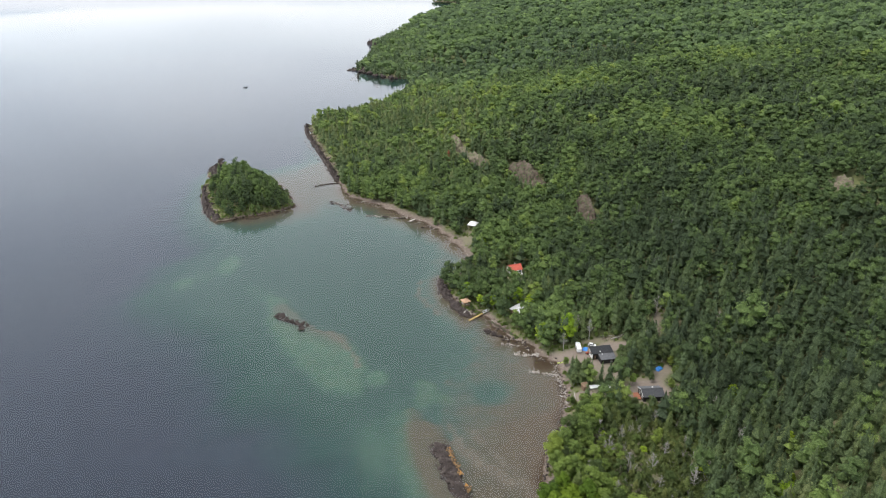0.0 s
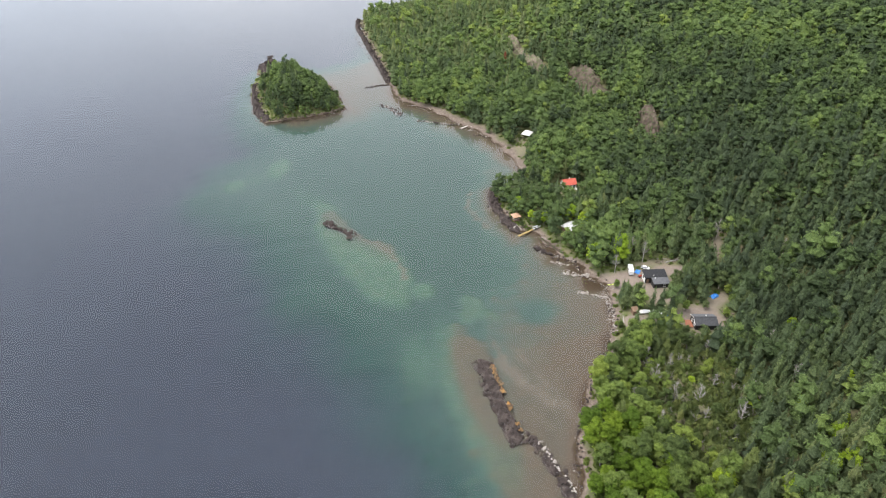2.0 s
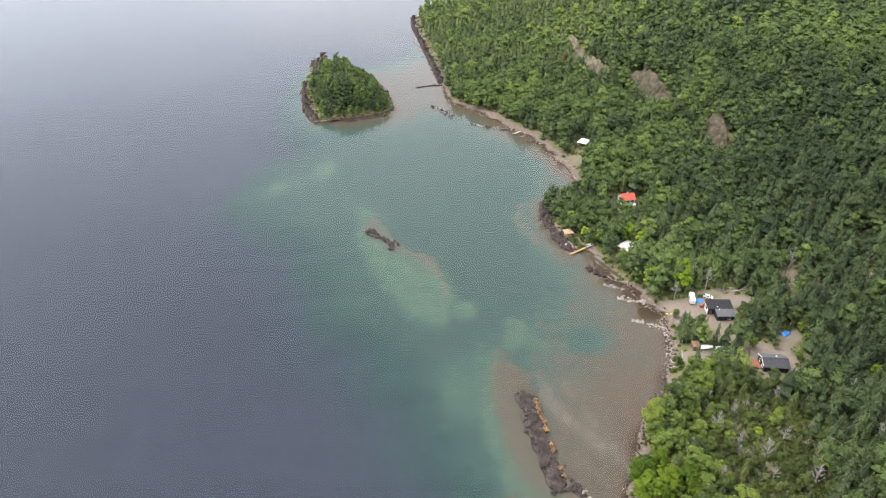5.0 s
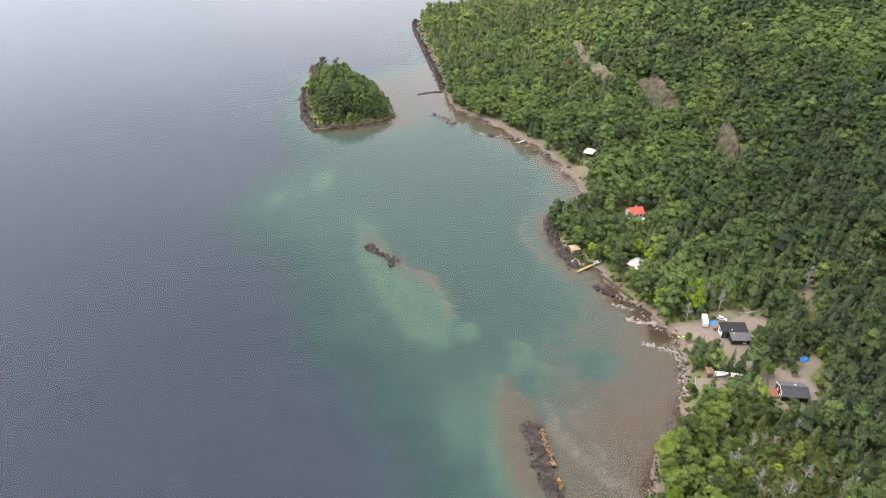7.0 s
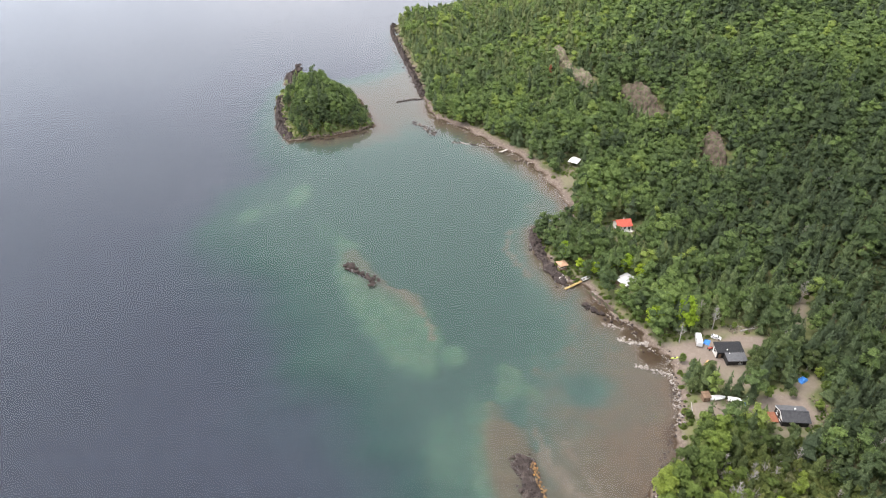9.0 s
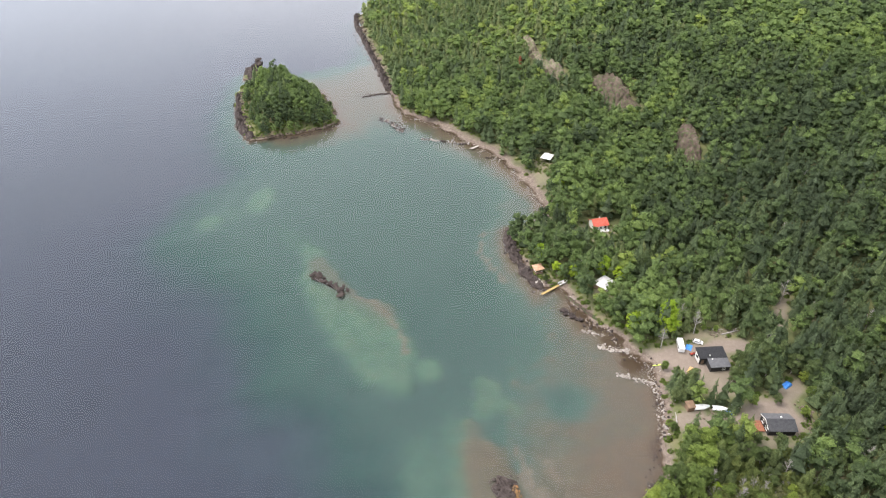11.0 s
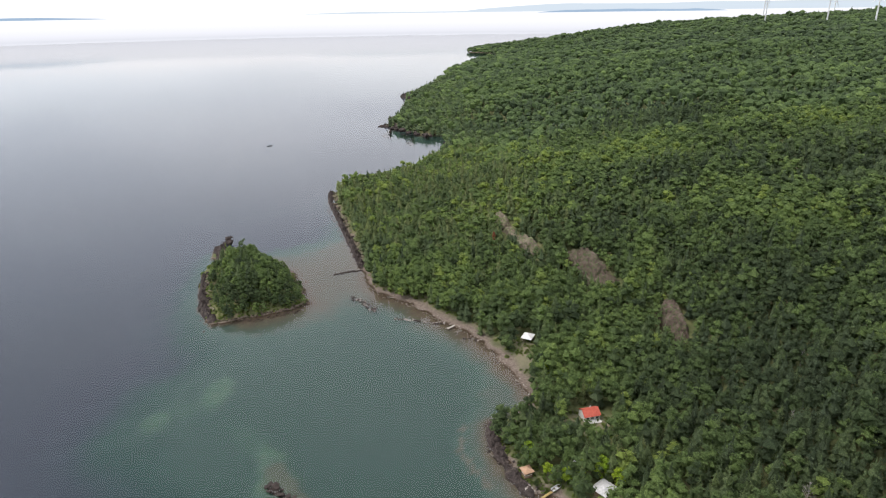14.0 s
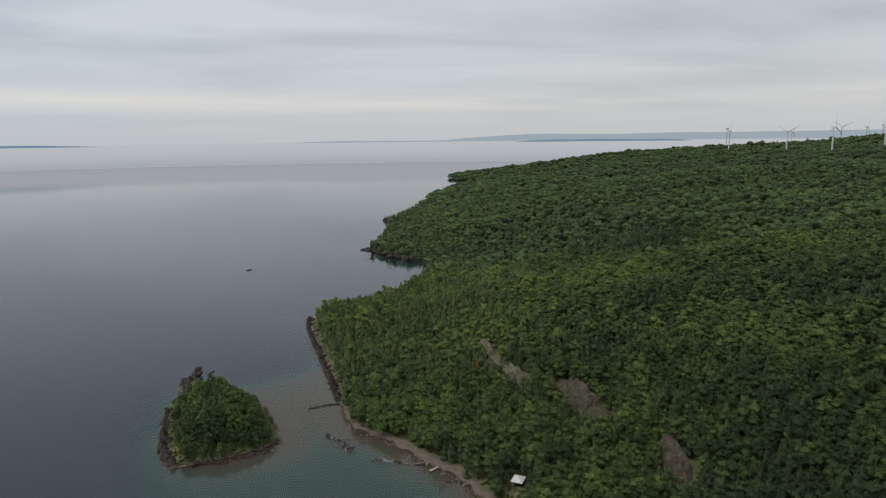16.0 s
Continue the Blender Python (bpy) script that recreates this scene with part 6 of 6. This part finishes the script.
    aspen = build_tree("aspen_tree", broad_crown(9, 8, 620, 11.0, 2.7), tree_wood(11, 2.2, 7, 0.17), leaf_aspen, bark_pale, "slender grey-green aspen with a pale trunk", "tree")
    for k, (x, y, s) in enumerate(((93, 204, 0.5), (90, 207.5, 0.55), (86, 203.5, 0.6), (99, 202.5, 0.6), (80, 203, 0.6), (106, 219.5, 0.45), (84, 198, 0.8), (78, 195, 0.85), (91, 197, 0.75), (72, 198, 0.8), (97, 231, 0.75), (101, 226, 0.65), (107, 231, 0.95), (113, 237, 1.0), (120, 216, 0.95), (118, 206, 0.9), (76, 227, 0.85), (81, 228, 0.8), (74, 222, 0.6), (108, 242, 0.9), (124, 236, 1.0), (109, 236, 0.9), (104, 238, 0.85), (99, 236, 0.75), (95, 229, 0.6), (116, 232, 0.9), (120, 228, 0.95), (103, 231, 0.8), (106, 225, 0.5), (98, 223, 0.45), (69, 252, 0.8), (66, 193, 0.7), (110, 194, 0.9))):
        at = pose(x, y, height_at(x, y) - 0.3, 0, 0, k * 83) @ Matrix.Scale(s, 4)
        if k:
            copy_thing(aspen, Matrix.Identity(4)).matrix_basis = at
        else:
            aspen.matrix_basis = at
    # saplings and bushes round the clearings
    sap = bpy.data.objects["broadleaf_tree.001"]
    for k, (x, y, s) in enumerate(((74, 207, 0.5), (79, 207, 0.35), (86, 206, 0.32), (91, 206, 0.4), (70, 211, 0.35), (93, 218.5, 0.4), (98, 219, 0.45), (77, 232, 0.5), (112, 214, 0.45), (113, 208, 0.5), (109, 202, 0.5), (98, 253.5, 0.3), (103, 254, 0.33), (94, 254.5, 0.28), (99, 230, 0.5), (74.5, 236.5, 0.42), (118, 228, 0.5), (117, 221, 0.5), (40, 287, 0.3), (44, 296, 0.4), (52, 366, 0.3), (57, 380, 0.4))):
        copy_thing(sap, Matrix.Identity(4)).matrix_basis = pose(x, y, height_at(x, y) - 0.8 * s, 0, 0, k * 61) @ Matrix.Scale(s, 4)
    # driftwood and fallen logs
    v, f = prism([(0, 0, 0), (0.1, 0, 1.6), (0.0, 0.1, 3.4), (0.15, 0, 5.0)], [0.2, 0.19, 0.15, 0.1], 7)
    f = f.tolist() + [list(range(7))[::-1], list(range(21, 28))]
    lv = np.stack([v[:, 2], v[:, 0], v[:, 1]], 1).tolist()
    me = bpy.data.meshes.new("log")
    me.from_pydata(lv, [], f)
    me.materials.append(bark_grey)
    for x, y, a, s in ((13, 412, 25, 1.3), (22, 408, 200, 1.0), (38, 373, 40, 0.9), (73, 236, 40, 0.7), (-20, 452, 10, 1.0), (100, 252, 15, 1.4), (96, 255, -5, 1.1), (105, 254, 30, 1.0), (72, 213, 80, 0.9), (-8, 440, 30, 0.9)):
        ob = tagged(new("driftwood_log", me), "weathered pale log lying on the ground", "log", "logs on the shore")
        ob.matrix_world = pose(x, y, height_at(x, y) + 0.16 * s, 0, 0, a) @ Matrix.Scale(s, 4)


build_special_trees()


def build_undergrowth():
    """Low shrubs and grass tufts at the wood's edges and in clearings."""
    x, y = slope_spots(-150, 160, 125, 520, 2.3)
    dm, di = land_distance(x, y)
    b = clear_of(x, y)
    edge = ((dm > 2.2 + 5 * ease(y, 338, 352) * (1 - ease(y, 440, 470))) & (dm < 12)) | ((di > 1.5) & (di < 11))
    keep = (edge & (b < 0.4) & (rng.uniform(0, 1, len(x)) < np.where(di > 0, 0.95, 0.85))) | ((b > 0.03) & (b < 0.45) & (dm > 4) & (rng.uniform(0, 1, len(x)) < 0.85))
    x, y = x[keep], y[keep]
    tpl = []
    for _ in range(5):
        p = unit_points(26)
        p[:, 2] = np.abs(p[:, 2])
        tpl.append(leaves(p * np.array([0.9, 0.9, 0.8]), p + np.array([0, 0, 0.5]), 0.34))
    plant("undergrowth", x, y, tpl, 1.0, 1.0, leaf_grass, "low green shrubs and tall grass at the wood's edge", "shrubs")


build_undergrowth()


def build_thicket():
    """Low cedars and half-dead brush between the shore trees."""
    x, y = slope_spots(55, 125, 128, 212, 1.9)
    keep = (rng.uniform(0, 1, len(x)) < 0.95 * scrub(x, y)) & wooded(x, y, 5)
    x, y = x[keep], y[keep]
    low = [pine_crown(5, 8, 46, rng.uniform(3.2, 5.2), rng.uniform(1.0, 1.5)) for _ in range(5)] + [broad_crown(4, 8, 46, rng.uniform(3.0, 4.4), 1.5) for _ in range(4)]
    plant("thicket", x, y, low, 1.0, 1.0, leaf_scrub, "low olive-green cedars and half-dead brush near the shore", "shrubs")
    x, y = slope_spots(55, 125, 128, 212, 5.5)
    keep = (rng.uniform(0, 1, len(x)) < 0.8 * scrub(x, y)) & wooded(x, y, 5)
    x, y = x[keep], y[keep]
    dead = []
    for k in range(4):
        bits = []
        for _ in range(46):
            a, ln, up = random.uniform(0, 6.283), random.uniform(0.8, 2.0), random.uniform(1.5, 4.6)
            p = (random.uniform(-0.3, 0.3), random.uniform(-0.3, 0.3), up * 0.35)
            bits.append(prism([p, (p[0] + math.cos(a) * ln * 0.6, p[1] + math.sin(a) * ln * 0.6, up * 0.8), (p[0] + math.cos(a) * ln, p[1] + math.sin(a) * ln, up)], [0.06, 0.045, 0.02], 3))
        v, f = tubes(bits)
        dead.append((v, np.concatenate([f[:, [0, 1, 2]], f[:, [0, 2, 3]]])))
    plant("dead_brush", x, y, dead, 1.0, 1.0, bark_grey, "leafless grey brush standing among low cedars", "brush")


build_thicket()


# ---- wind turbines on the ridge ----
def build_turbine(x, y, hub_z, facing, spin):
    base_z = height_at(x, y)
    h = hub_z - base_z
    t = tagged(new("wind_turbine"), "white three-bladed wind turbine rising above the ridge forest", "wind turbine", "wind turbines on the ridge")
    part("tower", raw_mesh("tower", *prism([(0, 0, -2), (0, 0, h * 0.5), (0, 0, h - 1.5)], [2.3, 1.9, 1.4], 16), steel_white, True), t)
    nac = boxes("nacelle", [((4.0, 9.5, 4.0), (0, 1.5, h))], steel_white, t, bevel=0.6)
    bm = bmesh.new()
    bmesh.ops.create_uvsphere(bm, u_segments=14, v_segments=8, radius=1.9, matrix=Matrix.Translation((0, -4.4, h)) @ Matrix.Diagonal((1, 1.3, 1, 1)))
    me = bpy.data.meshes.new("hub")
    bm.to_mesh(me)
    bm.free()
    me.materials.append(steel_white)
    part("hub", me, t)
    v, f = [], []
    for i in range(9):
        u = i / 8
        ch = (2.0 if i == 0 else 3.3 * (1 - u) ** 0.8 + 0.5) / 2
        th = 0.9 * (1 - u) + 0.12
        z = 1.2 + u * 37
        v += [(-ch * 0.7, 0, z), (0, -th / 2, z), (ch * 1.3, 0, z), (0, th / 2, z)]
        if i:
            o = 4 * i
            f += [(o - 4 + k, o - 4 + (k + 1) % 4, o + (k + 1) % 4, o + k) for k in range(4)]
    f.append((32, 33, 34, 35))
    bl = bpy.data.meshes.new("blade")
    bl.from_pydata(v, [], f)
    bl.materials.append(steel_white)
    for k in range(3):
        part("blade", bl, t).matrix_basis = Matrix.Translation((0, -4.6, h)) @ Matrix.Rotation(radians(spin + 120 * k), 4, "Y") @ Matrix.Rotation(radians(25), 4, "Z")
    t.matrix_world = pose(x, y, base_z, 0, 0, facing)


# azimuth east of north from the walk's end, distance, height of the hub, facing, blade turn
for az, dist, hub, facing, spin in ((28.6, 2480, 178, 62, 12), (28.4, 2900, 190, 60, 40), (32.8, 2300, 172, -20, 60), (33.1, 3100, 172, 40, 10), (35.9, 1960, 182, 20, 2), (36.4, 2900, 190, -30, 65), (38.0, 2950, 190, 30, 30), (39.0, 3000, 196, 50, 5), (39.2, 2200, 184, 20, 20)):
    a = radians(az)
    build_turbine(dist * math.sin(a), 122 + dist * math.cos(a), hub, facing, spin)


def build_south_wood():
    """The same woods go on along the shore where the walk begins."""
    x, y = slope_spots(30, 112, -70, 91, 4.8)
    ok = wooded(x, y)
    x, y = x[ok], y[ok]
    pine = rng.uniform(0, 1, len(x)) < conifer_share(x, y)
    plant("broadleaf_wood", x[~pine], y[~pine], [broad_crown(8, 8, 90, 12.0, rng.uniform(2.6, 3.3)) for _ in range(6)], 0.95, 1.0, wood_broad, "mixed green broadleaf trees along the lake shore", "trees")
    plant("conifer_wood", x[pine], y[pine], [pine_crown(6, 8, 90, rng.uniform(11.0, 13.0), rng.uniform(1.9, 2.5)) for _ in range(5)], 0.95, 1.0, wood_pine, "dark green pointed conifers along the lake shore", "trees")


build_south_wood()
